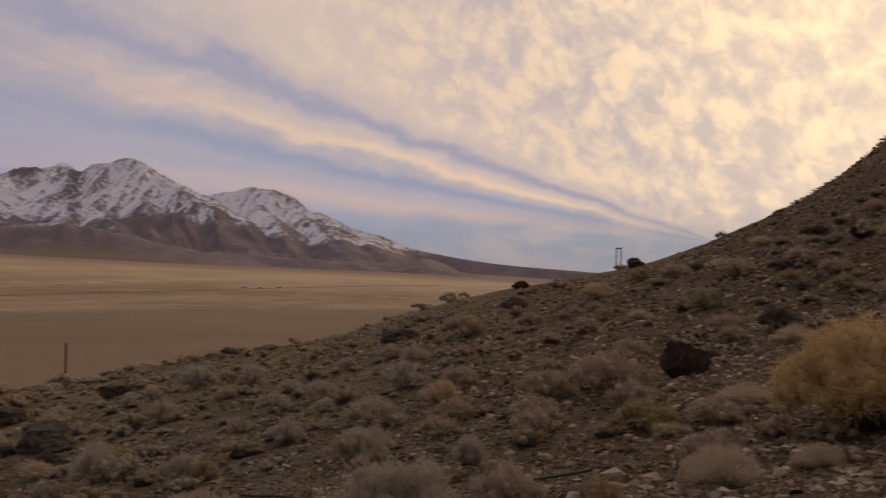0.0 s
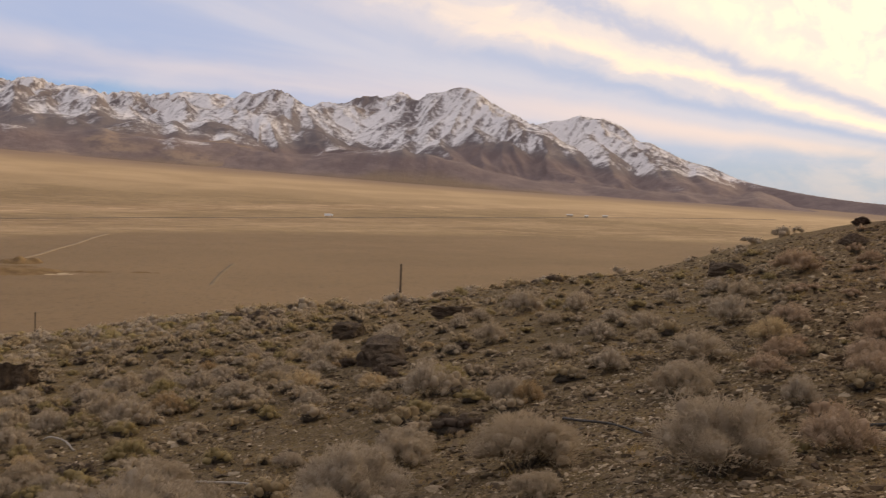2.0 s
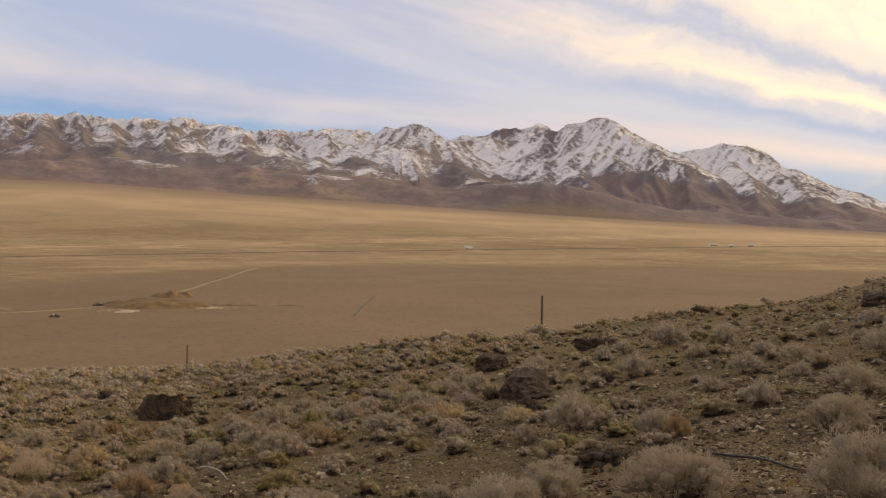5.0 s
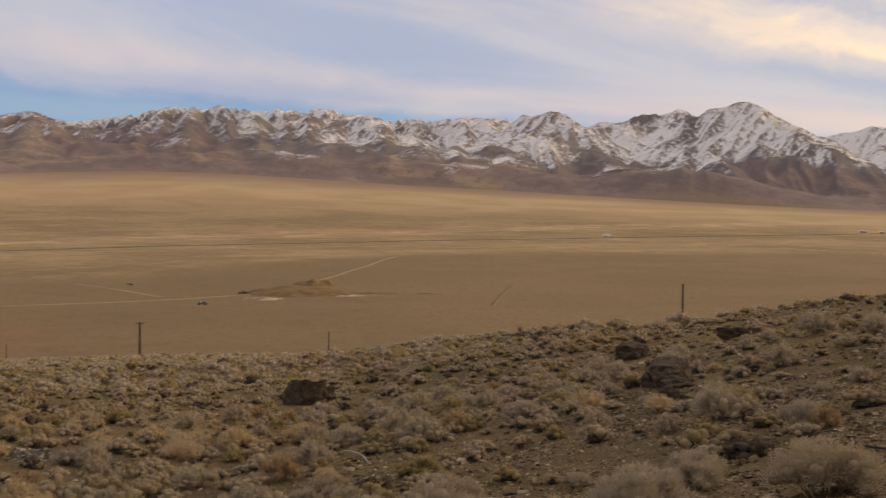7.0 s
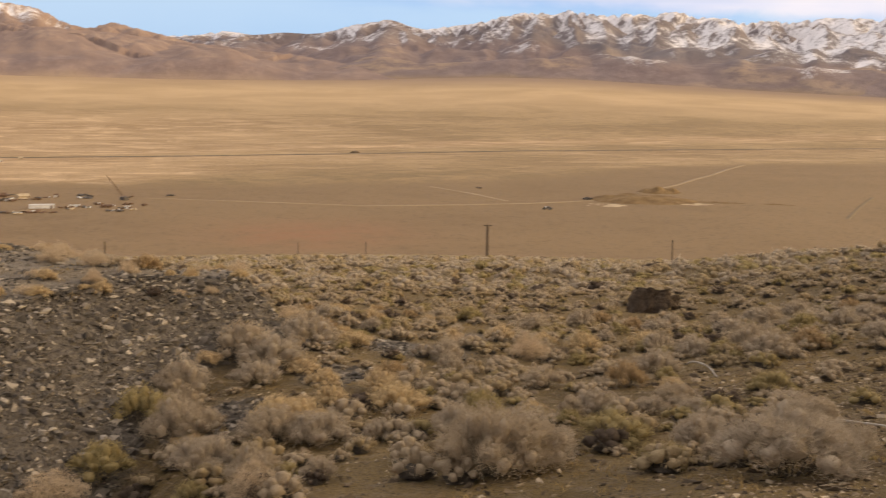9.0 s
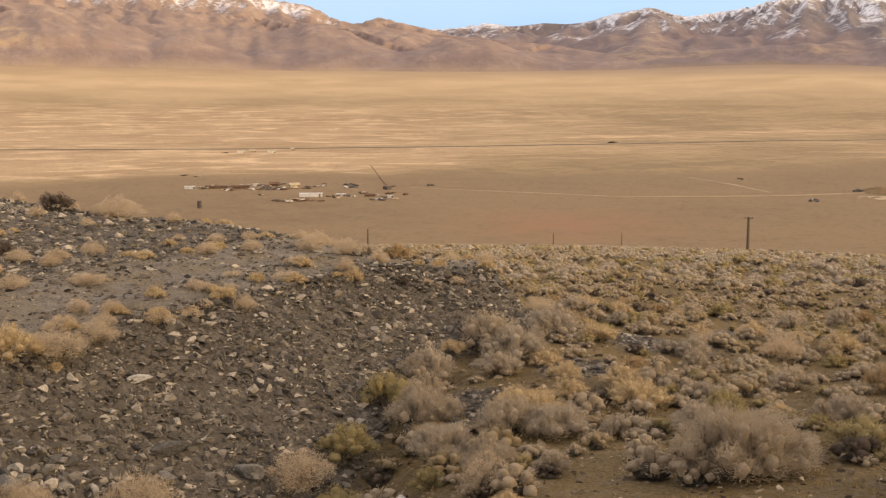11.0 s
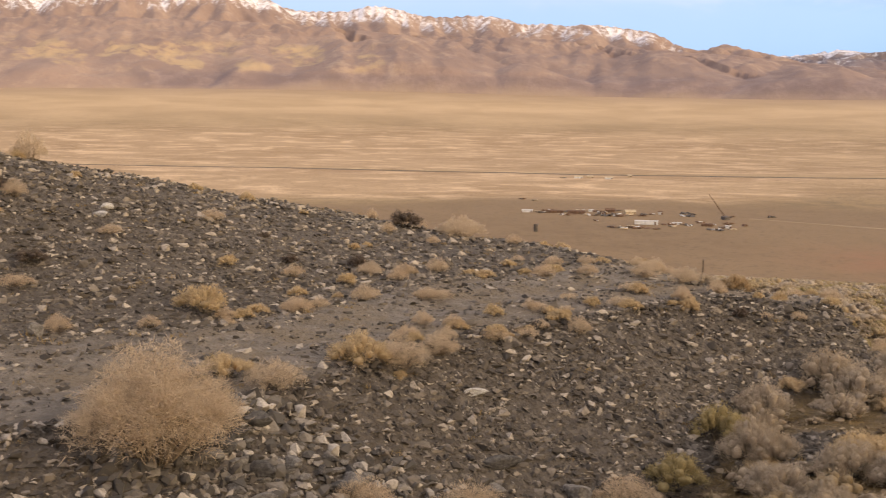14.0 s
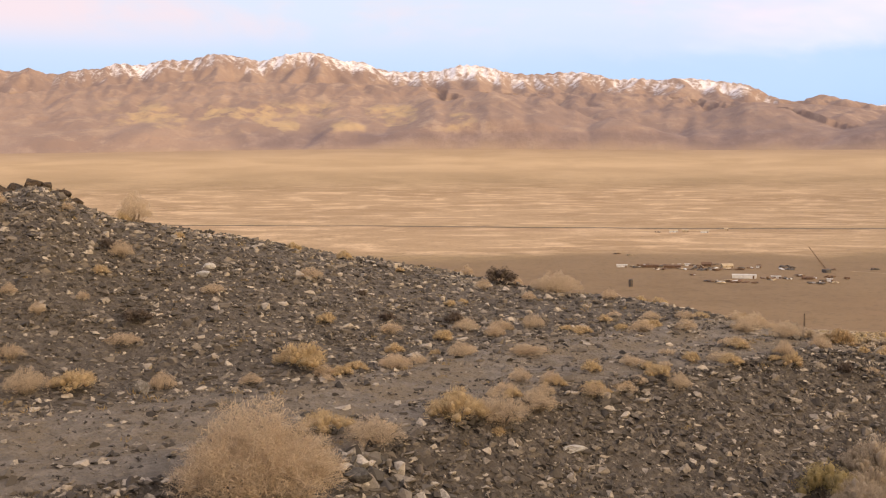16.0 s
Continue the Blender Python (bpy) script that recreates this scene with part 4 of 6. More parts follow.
DARK_TWIG = twig_material("dark_twigs", ((0.10, 0.075, 0.055), (0.20, 0.155, 0.12), (0.14, 0.10, 0.075)))
OLIVE_LEAF = twig_material("olive_leaf", ((0.33, 0.262, 0.125), (0.46, 0.368, 0.185), (0.39, 0.305, 0.155)))
RABBIT_LEAF = twig_material("rabbitbrush_leaf", ((0.54, 0.408, 0.235), (0.68, 0.525, 0.315), (0.63, 0.485, 0.305)))
STRAW_LEAF = twig_material("straw", ((0.56, 0.437, 0.298), (0.73, 0.585, 0.412), (0.65, 0.50, 0.342)))
FAR_GOLD = twig_material("far_dry_brush", ((0.38, 0.292, 0.175), (0.50, 0.390, 0.240), (0.44, 0.345, 0.215)))
RUSSET_LEAF = twig_material("russet_leaf", ((0.39, 0.27, 0.145), (0.50, 0.36, 0.205), (0.45, 0.325, 0.19)))
BROWN_LEAF = twig_material("brown_sage_leaf", ((0.40, 0.292, 0.200), (0.60, 0.455, 0.325), (0.46, 0.32, 0.205)))
GOLD_LEAF = twig_material("golden_brush", ((0.58, 0.395, 0.175), (0.76, 0.54, 0.26), (0.66, 0.47, 0.235)))
BLEACHED = plain_material("bleached_wood", (0.34, 0.30, 0.25), (0.50, 0.46, 0.40), 9.0)
BLACKPIPE = plain_material("black_pipe", (0.025, 0.022, 0.02), (0.05, 0.045, 0.04), 4.0, 0.55)
PALESTONE = plain_material("pale_stone", (0.42, 0.39, 0.34), (0.60, 0.57, 0.52), 6.0, 0.8, 0.0, 0.02)
ASPHALT = plain_material("asphalt", (0.110, 0.086, 0.060), (0.155, 0.120, 0.084), 0.05)
PALEDIRT = plain_material("pale_tailings_dirt", (0.36, 0.27, 0.165), (0.46, 0.355, 0.225), 0.1)
DIRTROAD = plain_material("pale_dirt_track", (0.245, 0.176, 0.100), (0.30, 0.218, 0.126), 0.08)
FAINTROAD = plain_material("faint_dirt_track", (0.160, 0.112, 0.058), (0.188, 0.134, 0.071), 0.08)
SPOIL = plain_material("spoil_dirt", (0.150, 0.092, 0.040), (0.225, 0.145, 0.068), 0.15, 0.95, 0.0, 0.6)
WHITEWALL = plain_material("white_siding", (0.46, 0.45, 0.43), (0.62, 0.61, 0.58), 0.6, 0.6)
TRUCKPAINT = plain_material("white_truck_paint", (0.76, 0.75, 0.73), (0.84, 0.83, 0.81), 0.6, 0.4)
TANWALL = plain_material("tan_siding", (0.36, 0.28, 0.18), (0.46, 0.37, 0.25), 0.6, 0.7)
RUST = plain_material("rusty_sheet", (0.09, 0.05, 0.03), (0.17, 0.10, 0.06), 1.0, 0.8)
DARKSTEEL = plain_material("dark_steel", (0.055, 0.048, 0.042), (0.11, 0.092, 0.076), 1.5, 0.7)
GLASSDARK = plain_material("dark_window", (0.02, 0.022, 0.025), (0.03, 0.032, 0.036), 2.0, 0.15)
TYRE = plain_material("tyre_rubber", (0.02, 0.02, 0.02), (0.035, 0.035, 0.035), 8.0)


# ---------------------------------------------------------------- brush
def twigs(rng, count, spread, height, thick, lean=1.0, base=0.06):
    """Thin tapering stems that fan out from a root."""
    verts, faces = [], []
    for _ in range(count):
        a = rng.uniform(0, 2 * math.pi)
        u = math.sqrt(rng.random())
        out = spread * 0.5 * u * lean * rng.uniform(0.7, 1.05)
        top = height * (1 - 0.55 * u * u) * rng.uniform(0.6, 1.05)
        b = rng.uniform(0, base)
        tip = Vector((out * math.cos(a), out * math.sin(a), top))
        root = Vector((b * math.cos(a), b * math.sin(a), -0.06))
        mid = root.lerp(tip, 0.55) + Vector((rng.uniform(-1, 1), rng.uniform(-1, 1), rng.uniform(0, 1))) * 0.05 * spread
        n = len(verts)
        for c, w in ((root, thick), (mid, thick * 0.6)):
            for k in range(3):
                q = 2.094 * k + a
                verts.append((c.x + w * math.cos(q), c.y + w * math.sin(q), c.z))
        verts.append(tuple(tip))
        for k in range(3):
            m = (k + 1) % 3
            faces += [(n + k, n + m, n + 3 + m, n + 3 + k), (n + 3 + k, n + 3 + m, n + 6)]
    return verts, faces


def crown_lumps(rng, count=17, reach=0.80, small=0.13, large=0.24):
    """The rounded lumps of a bush: turn, share of the radius, size, height."""
    return [(rng.uniform(0, 6.28), math.sqrt(rng.random()) * reach, rng.uniform(small, large), rng.uniform(0.72, 1.08)) for _ in range(count)]


def blades(rng, count, spread, height, length, width, upright=0.5, hollow=0.35, lumps=None):
    """Small leaves and twig ends over a ragged dome, thinner inside."""
    verts, faces = [], []
    lumps = lumps or crown_lumps(rng)
    for _ in range(count):
        la, lu, lr, ls = rng.choice(lumps)
        q = Vector((rng.gauss(0, 1), rng.gauss(0, 1), rng.gauss(0.30, 0.85))).normalized()
        shell = 1 - hollow * rng.random() ** 2
        roof = height * ls * math.sqrt(max(0.1, 1 - 0.75 * lu * lu))
        c = Vector((spread * (0.5 * lu * math.cos(la) + lr * q.x * shell), spread * (0.5 * lu * math.sin(la) + lr * q.y * shell), roof * (0.52 + 0.45 * q.z * shell)))
        if c.z < 0.02:
            c.z = 0.02 + rng.random() * 0.15 * height
        d = Vector((q.x * (1 - upright) + rng.gauss(0, 0.5), q.y * (1 - upright) + rng.gauss(0, 0.5), q.z * (1 - upright) + upright + rng.gauss(0, 0.35))).normalized()
        w = d.cross(Vector((rng.gauss(0, 1), rng.gauss(0, 1), rng.gauss(0, 1)))).normalized() * width * rng.uniform(0.6, 1.3)
        L = length * rng.uniform(0.5, 1.3)
        n = len(verts)
        verts += [tuple(c + w), tuple(c - w), tuple(c + d * L)]
        faces.append((n, n + 1, n + 2))
    return verts, faces


def tufts(rng, count, per, spread, height, length, width, fuzz=0.5, flat=0.55, fat=0.13, sides=7, core=0.6):
    """A bush of soft tufts: every branch ends in a packed tuft, widest near its top, bristling with fine twig ends."""
    verts, faces = [], []
    for k in range(count):
        a, u = 2.4 * k + rng.uniform(-0.5, 0.5), math.sqrt((k + rng.random()) / count) if count > 1 else 0.0
        tip = Vector((0.42 * spread * u * math.cos(a), 0.42 * spread * u * math.sin(a), height * (1 - flat * u * u) * rng.uniform(0.68, 1.0)))
        axis = Vector((tip.x * 0.8, tip.y * 0.8, tip.z + 0.3 * height)).normalized()
        side = axis.orthogonal().normalized()
        over = axis.cross(side)
        size = spread * fat * rng.uniform(0.75, 1.3)
        tall = max(size, 0.55 * tip.z)
        centre = tip - axis * tall * 0.55
        if core:
            n = len(verts)
            for ring, (along, w) in enumerate(((-0.95, 0.45), (-0.2, 0.92), (0.55, 0.78))):
                for j in range(sides):
                    b = 6.2832 * (j + 0.5 * ring) / sides
                    verts.append(tuple(centre + axis * tall * (0.2 + 0.4 * core) * (along + rng.uniform(-0.2, 0.2)) + (side * math.cos(b) + over * math.sin(b)) * size * core * w * rng.uniform(0.7, 1.25)))
            verts.append(tuple(centre + axis * tall * (0.2 + 0.4 * core)))
            for j in range(sides):
                m = (j + 1) % sides
                for low in (0, sides):
                    faces += [(n + low + j, n + low + m, n + low + sides + m), (n + low + j, n + low + sides + m, n + low + sides + j)]
                faces.append((n + 2 * sides + j, n + 2 * sides + m, n + 3 * sides))
        for _ in range(per):
            b, s = rng.uniform(0, 6.2832), rng.random() ** 0.7
            out = side * math.cos(b) + over * math.sin(b)
            reach = math.sqrt(max(0.05, 1 - (1.7 * s - 0.75) ** 2)) * rng.uniform(0.6 * core + 0.15, 1.05)
            c = centre + axis * tall * 0.55 * (2 * s - 1) + out * size * reach
            c.z = max(c.z, 0.015)
            d = (axis * (0.35 + 0.5 * s) + out * (0.75 - 0.5 * s) + Vector((rng.gauss(0, fuzz), rng.gauss(0, fuzz), rng.gauss(0, fuzz)))).normalized()
            w = d.cross(Vector((rng.gauss(0, 1), rng.gauss(0, 1), rng.gauss(0, 1)))).normalized() * width * rng.uniform(0.6, 1.2)
            n = len(verts)
            verts += [tuple(c + w), tuple(c - w), tuple(c + d * length * rng.uniform(0.5, 1.2))]
            faces.append((n, n + 1, n + 2))
    return verts, faces


def shade_core(rng, spread, height, lumps=5):
    """Packed twigs and the shade inside a bush, put into a few dark lumps."""
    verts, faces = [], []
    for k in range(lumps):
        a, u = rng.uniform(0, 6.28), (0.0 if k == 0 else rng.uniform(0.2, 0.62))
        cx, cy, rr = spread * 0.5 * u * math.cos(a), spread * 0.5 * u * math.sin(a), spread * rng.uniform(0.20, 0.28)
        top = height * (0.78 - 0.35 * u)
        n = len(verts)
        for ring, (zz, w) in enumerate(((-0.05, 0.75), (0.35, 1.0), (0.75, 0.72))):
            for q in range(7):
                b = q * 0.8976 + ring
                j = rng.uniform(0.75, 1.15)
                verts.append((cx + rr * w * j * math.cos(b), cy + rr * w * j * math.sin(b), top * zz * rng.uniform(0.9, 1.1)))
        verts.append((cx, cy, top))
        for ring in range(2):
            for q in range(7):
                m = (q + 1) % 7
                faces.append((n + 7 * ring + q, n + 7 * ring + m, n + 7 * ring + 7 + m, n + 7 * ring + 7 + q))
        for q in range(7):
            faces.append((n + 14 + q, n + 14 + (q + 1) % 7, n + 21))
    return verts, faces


def raw_mesh(name, data, mat):
    me = bpy.data.meshes.new(name)
    me.from_pydata(data[0], [], data[1])
    me.shade_smooth()
    me.materials.append(mat)
    return me


def make_bush(name, stem_mesh, leaf_mesh, label, category, group):
    root = new(name)
    root.empty_display_size = 0.1
    for part_name, me in (("branchwork", stem_mesh), ("foliage", leaf_mesh)):
        ob = new(part_name, me)
        ob.parent = root
        ob["kind"] = "stuff"
    tagged(root, label, category, group)
    return root


def plant(kind, x, y, size, turn=None, tall=1.0):
    """Stand a bush of a kind on the ground; size is its width in metres."""
    rich = "sage_near" if kind == "sage" and math.hypot(x, y) < 14 else kind
    stems, leaves = KINDS[rich][PICK.randrange(len(KINDS[rich]))]
    name, label, category = BUSH_WORDS[kind]
    root = make_bush(name, stems, leaves, label, category, category + " on the slope")
    root.matrix_basis = Matrix.LocRotScale((x, y, ground_z(x, y) - 0.02), Euler((0, 0, PICK.uniform(0, 6.28) if turn is None else turn)), (size, size, size * tall))
    return root


PICK = random.Random(5)
BUSH_WORDS = {
    "sage": ("sagebrush", "grey leafless sagebrush with fine twigs on bare soil", "sagebrush"),
    "olive": ("olive_brush", "dull olive-brown rounded desert brush", "shrub"),
    "rabbit": ("rabbitbrush", "dry golden-yellow rabbitbrush clump", "shrub"),
    "straw": ("tumbleweed", "pale straw-coloured airy dry bush", "shrub"),
    "russet": ("russet_brush", "rusty orange-brown dry brush clump", "shrub"),
    "fluff": ("tumbleweed", "large pale straw-coloured airy dry bush", "shrub"),
    "brown": ("sagebrush", "pinkish-brown twiggy sagebrush on stony hillside soil", "sagebrush"),
    "gold": ("rabbitbrush", "large airy golden-tan dry bush with a dark base", "shrub"),
    "grass": ("grass_tuft", "small tuft of bleached tan bunchgrass", "grass"),
    "dark": ("dark_brush", "dark brown dense bare brush", "shrub"),
}
KINDS = {}


def make_kinds():
    rng = random.Random(17)
    # material, height, tufts, twigs in each, their length and width, looseness, fall of the crown, size of a tuft, variants
    spec = {"sage": (SAGE_LEAF, 0.60, 24, 120, 0.065, 0.0050, 0.45, 0.50, 0.115, 4), "sage_near": (SAGE_LEAF, 0.62, 30, 300, 0.055, 0.0032, 0.45, 0.48, 0.105, 4), "olive": (OLIVE_LEAF, 0.56, 22, 120, 0.050, 0.0054, 0.5, 0.60, 0.12, 2),
            "rabbit": (RABBIT_LEAF, 0.56, 22, 130, 0.070, 0.0044, 0.35, 0.55, 0.115, 2), "straw": (STRAW_LEAF, 0.66, 60, 100, 0.060, 0.0024, 0.8, 0.60, 0.10, 2),
            "russet": (RUSSET_LEAF, 0.56, 22, 120, 0.060, 0.0048, 0.4, 0.55, 0.115, 2), "grass": (STRAW_LEAF, 0.42, 26, 34, 0.14, 0.0050, 0.3, 0.60, 0.07, 2),
            "fluff": (STRAW_LEAF, 0.74, 120, 150, 0.060, 0.0020, 0.85, 0.60, 0.09, 2), "brown": (BROWN_LEAF, 0.60, 24, 120, 0.065, 0.0050, 0.45, 0.50, 0.115, 3), "gold": (GOLD_LEAF, 0.74, 110, 150, 0.075, 0.0030, 0.9, 0.55, 0.085, 1), "dark": (DARK_TWIG, 0.62, 22, 120, 0.06, 0.0050, 0.5, 0.55, 0.115, 1)}
    for kind, (mat, height, count, per, length, width, fuzz, flat, fat, variants) in spec.items():
        KINDS[kind] = []
        for _ in range(variants):
            tv, tf = twigs(rng, 90 if kind in ("straw", "fluff") else 55, 0.95, height * 0.9, 0.0042)
            stems = raw_mesh("branchwork", (tv, tf), STEM_AND_SHADE if kind not in ("straw", "fluff") else STRAWSTEM)
            leaves = raw_mesh("foliage", tufts(rng, count, per, 0.95, height, length, width, fuzz, flat, fat, 8, 0 if kind in ("straw", "fluff", "grass") else 0.55), mat)
            KINDS[kind].append((stems, leaves))


make_kinds()
# bushes that stand out: kind, bearing, distance, width, relative height
NOTED = [
    ("sage", -19.9, 9.1, 1.15, 0.88), ("sage", -16.2, 14.9, 0.85, 1.0), ("sage", -11.7, 25.5, 1.1, 1.0), ("russet", -11.3, 13.4, 0.5, 1.2),
    ("sage", -12.4, 13.6, 0.6, 1.2), ("sage", -11.3, 9.7, 1.2, 0.8), ("sage", -2.1, 8.6, 1.3, 0.88), ("sage", -3.2, 15.0, 1.0, 0.8),
    ("sage", -28.9, 11.3, 0.7, 0.9), ("sage", -35.9, 16.0, 0.9, 0.9), ("sage", -30.4, 17.2, 0.95, 0.8), ("sage", -13.3, 20.3, 0.75, 1.1),
    ("gold", 19.6, 11.4, 1.9, 0.85), ("dark", 16.0, 17.8, 0.8, 0.9), ("sage", -43.9, 9.6, 1.25, 0.9), ("olive", -38.0, 10.6, 0.95, 0.7),
    ("sage", -29.8, 8.9, 1.4, 0.75), ("rabbit", -54.4, 12.5, 0.9, 0.75), ("russet", -49.0, 15.2, 0.7, 0.8), ("fluff", -88.75, 9.5, 1.75, 0.80),
    ("rabbit", -85.3, 11.1, 0.65, 0.75), ("straw", -83.0, 10.8, 0.75, 0.65), ("rabbit", -78.9, 11.8, 0.80, 0.85), ("straw", -76.7, 12.0, 0.80, 0.7), ("straw", -74.9, 12.6, 0.65, 0.6),
    ("rabbit", -86.4, 14.6, 0.85, 0.85), ("straw", -99.3, 13.7, 0.65, 0.8), ("rabbit", -97.2, 13.8, 0.7, 0.75), ("straw", -93.1, 13.8, 0.42, 0.9),
    ("straw", -88.9, 13.9, 0.38, 0.7), ("straw", -82.1, 15.0, 0.45, 0.6), ("straw", -80.8, 15.2, 0.4, 0.6), ("dark", -76.6, 22.2, 0.85, 0.75),
    ("straw", -73.8, 22.0, 1.2, 0.6), ("straw", -94.1, 23.0, 0.85, 1.2), ("dark", -94.2, 15.9, 0.6, 0.6), ("rabbit", -85.2, 16.7, 0.4, 0.8),
    ("straw", -78.3, 17.7, 0.55, 0.7), ("straw", -76.6, 17.9, 0.4, 0.8), ("straw", -82.05, 16.8, 0.5, 0.6), ("straw", -99.9, 14.6, 0.45, 0.7), ("straw", -94.9, 15.3, 0.65, 0.4), ("straw", -90.6, 17.1, 0.5, 0.5), ("straw", -94.8, 17.9, 0.5, 0.9), ("straw", -75.5, 15.8, 0.5, 0.5), ("straw", -72.1, 13.4, 0.45, 0.6), ("straw", -85.9, 18.7, 0.55, 0.6), ("straw", -64.8, 18.6, 0.65, 0.7), ("straw", -63.0, 17.6, 0.6, 0.7), ("straw", -67.6, 18.2, 0.45, 0.8), ("sage", -59.4, 14.6, 0.7, 1.0), ("rabbit", -71.5, 19.1, 0.35, 0.8), ("rabbit", -72.1, 13.5, 0.38, 0.7),
    ("straw", -69.9, 14.0, 0.3, 0.7), ("straw", -75.1, 15.8, 0.7, 0.35), ("straw", -66.0, 15.6, 0.5, 0.5), ("dark", -60.3, 16.5, 0.3, 1.0),
    ("straw", -78.7, 9.75, 0.75, 0.75), ("straw", -73.3, 10.3, 0.95, 0.75), ("olive", -63.3, 11.2, 0.8, 0.8), ("sage", -58.5, 12.8, 0.8, 0.8),
    ("rabbit", -53.5, 12.4, 0.9, 0.7), ("sage", -59.1, 14.0, 0.55, 1.2), ("sage", -42.7, 9.8, 1.2, 0.8), ("rabbit", -9.9, 9.9, 0.4, 0.7),
    ("rabbit", -88.64, 8.5, 0.62, 0.6), ("straw", -85.66, 8.4, 0.5, 0.6), ("sage", -59.4, 12.9, 0.95, 1.0), ("rabbit", -68.0, 10.4, 0.6, 0.7),
    ("fluff", 13.5, 9.6, 0.85, 0.62), ("brown", 4.5, 12.9, 0.65, 0.9), ("brown", 8.2, 14.9, 1.35, 0.85), ("brown", 5.0, 15.2, 0.95, 0.85), ("brown", 0.9, 17.3, 0.8, 0.8), ("olive", 12.7, 21.5, 0.9, 0.9), ("olive", 9.9, 12.3, 0.95, 0.75),
    ("straw", 16.7, 16.6, 0.7, 0.7), ("straw", 14.6, 13.2, 0.85, 0.5), ("fluff", 18.0, 10.1, 0.6, 0.5), ("rabbit", 7.5, 29.2, 1.0, 0.9), ("dark", 3.5, 32.6, 1.0, 0.7), ("brown", 1.1, 25.0, 1.3, 0.8),
    ("dark", 16.1, 23.8, 0.7, 0.6), ("olive", 18.8, 20.3, 0.75, 0.8), ("brown", 16.9, 23.9, 0.85, 0.8), ("brown", 18.5, 21.8, 0.8, 0.8), ("rabbit", 10.9, 11.9, 0.45, 0.7), ("brown", 14.0, 25.5, 1.0, 0.8), ("olive", 9.5, 33.0, 1.0, 0.8),
    ("brown", 11.2, 30.0, 1.1, 0.7), ("straw", 13.4, 28.0, 0.8, 0.6), ("dark", 17.6, 27.5, 0.9, 0.7), ("rabbit", 15.2, 31.0, 0.8, 0.7),
    ("olive", -61.0, 13.6, 1.0, 0.9), ("sage", -59.1, 14.5, 0.9, 1.0), ("sage", -56.1, 15.9, 1.15, 0.8), ("sage", -54.8, 15.5, 1.2, 0.8), ("rabbit", -57.8, 15.5, 0.5, 0.9), ("rabbit", -58.9, 12.6, 0.5, 0.8),
    ("straw", -65.4, 11.6, 0.95, 0.7), ("olive", -63.1, 12.3, 0.95, 0.75), ("sage", -58.2, 11.4, 0.95, 0.8), ("rabbit", -48.7, 12.9, 0.95, 0.7), ("sage", -54.9, 11.8, 0.9, 0.8), ("sage", -52.6, 11.6, 0.85, 0.8),
    ("rabbit", -52.3, 14.5, 0.6, 0.8), ("sage", -53.0, 17.5, 1.2, 0.8), ("rabbit", -53.2, 15.2, 0.6, 0.8), ("rabbit", -50.7, 17.6, 0.7, 0.8), ("straw", -81.8, 14.8, 0.55, 0.7),
    ("brown", 0.7, 14.6, 0.7, 0.9), ("sage", -3.5, 13.4, 0.8, 0.7), ("olive", 12.5, 22.5, 0.8, 0.8), ("rabbit", 7.4, 31.0, 0.8, 0.8),
]


CLEAR = [(*bearing(az, r), c) for az, r, c in ((-34.2, 17.2, 0.5), (-32.8, 15.6, 0.7), (-33.4, 16.2, 0.6), (-27.2, 11.7, 0.4), (-25.4, 11.1, 0.5), (-23.4, 10.7, 0.4), (-9, 11.7, 0.4), (-7.4, 11, 0.5), (-5.1, 10.3, 0.5), (2, 10.4, 0.5), (4.8, 10.4, 0.6), (7.7, 10.8, 0.5), (-36, 29.6, 0.8), (-18.6, 19.6, 0.8), (-20.1, 26.6, 0.6), (11.8, 14.8, 0.6), (-22, 13.2, 0.9), (-25.5, 13.6, 0.8))]


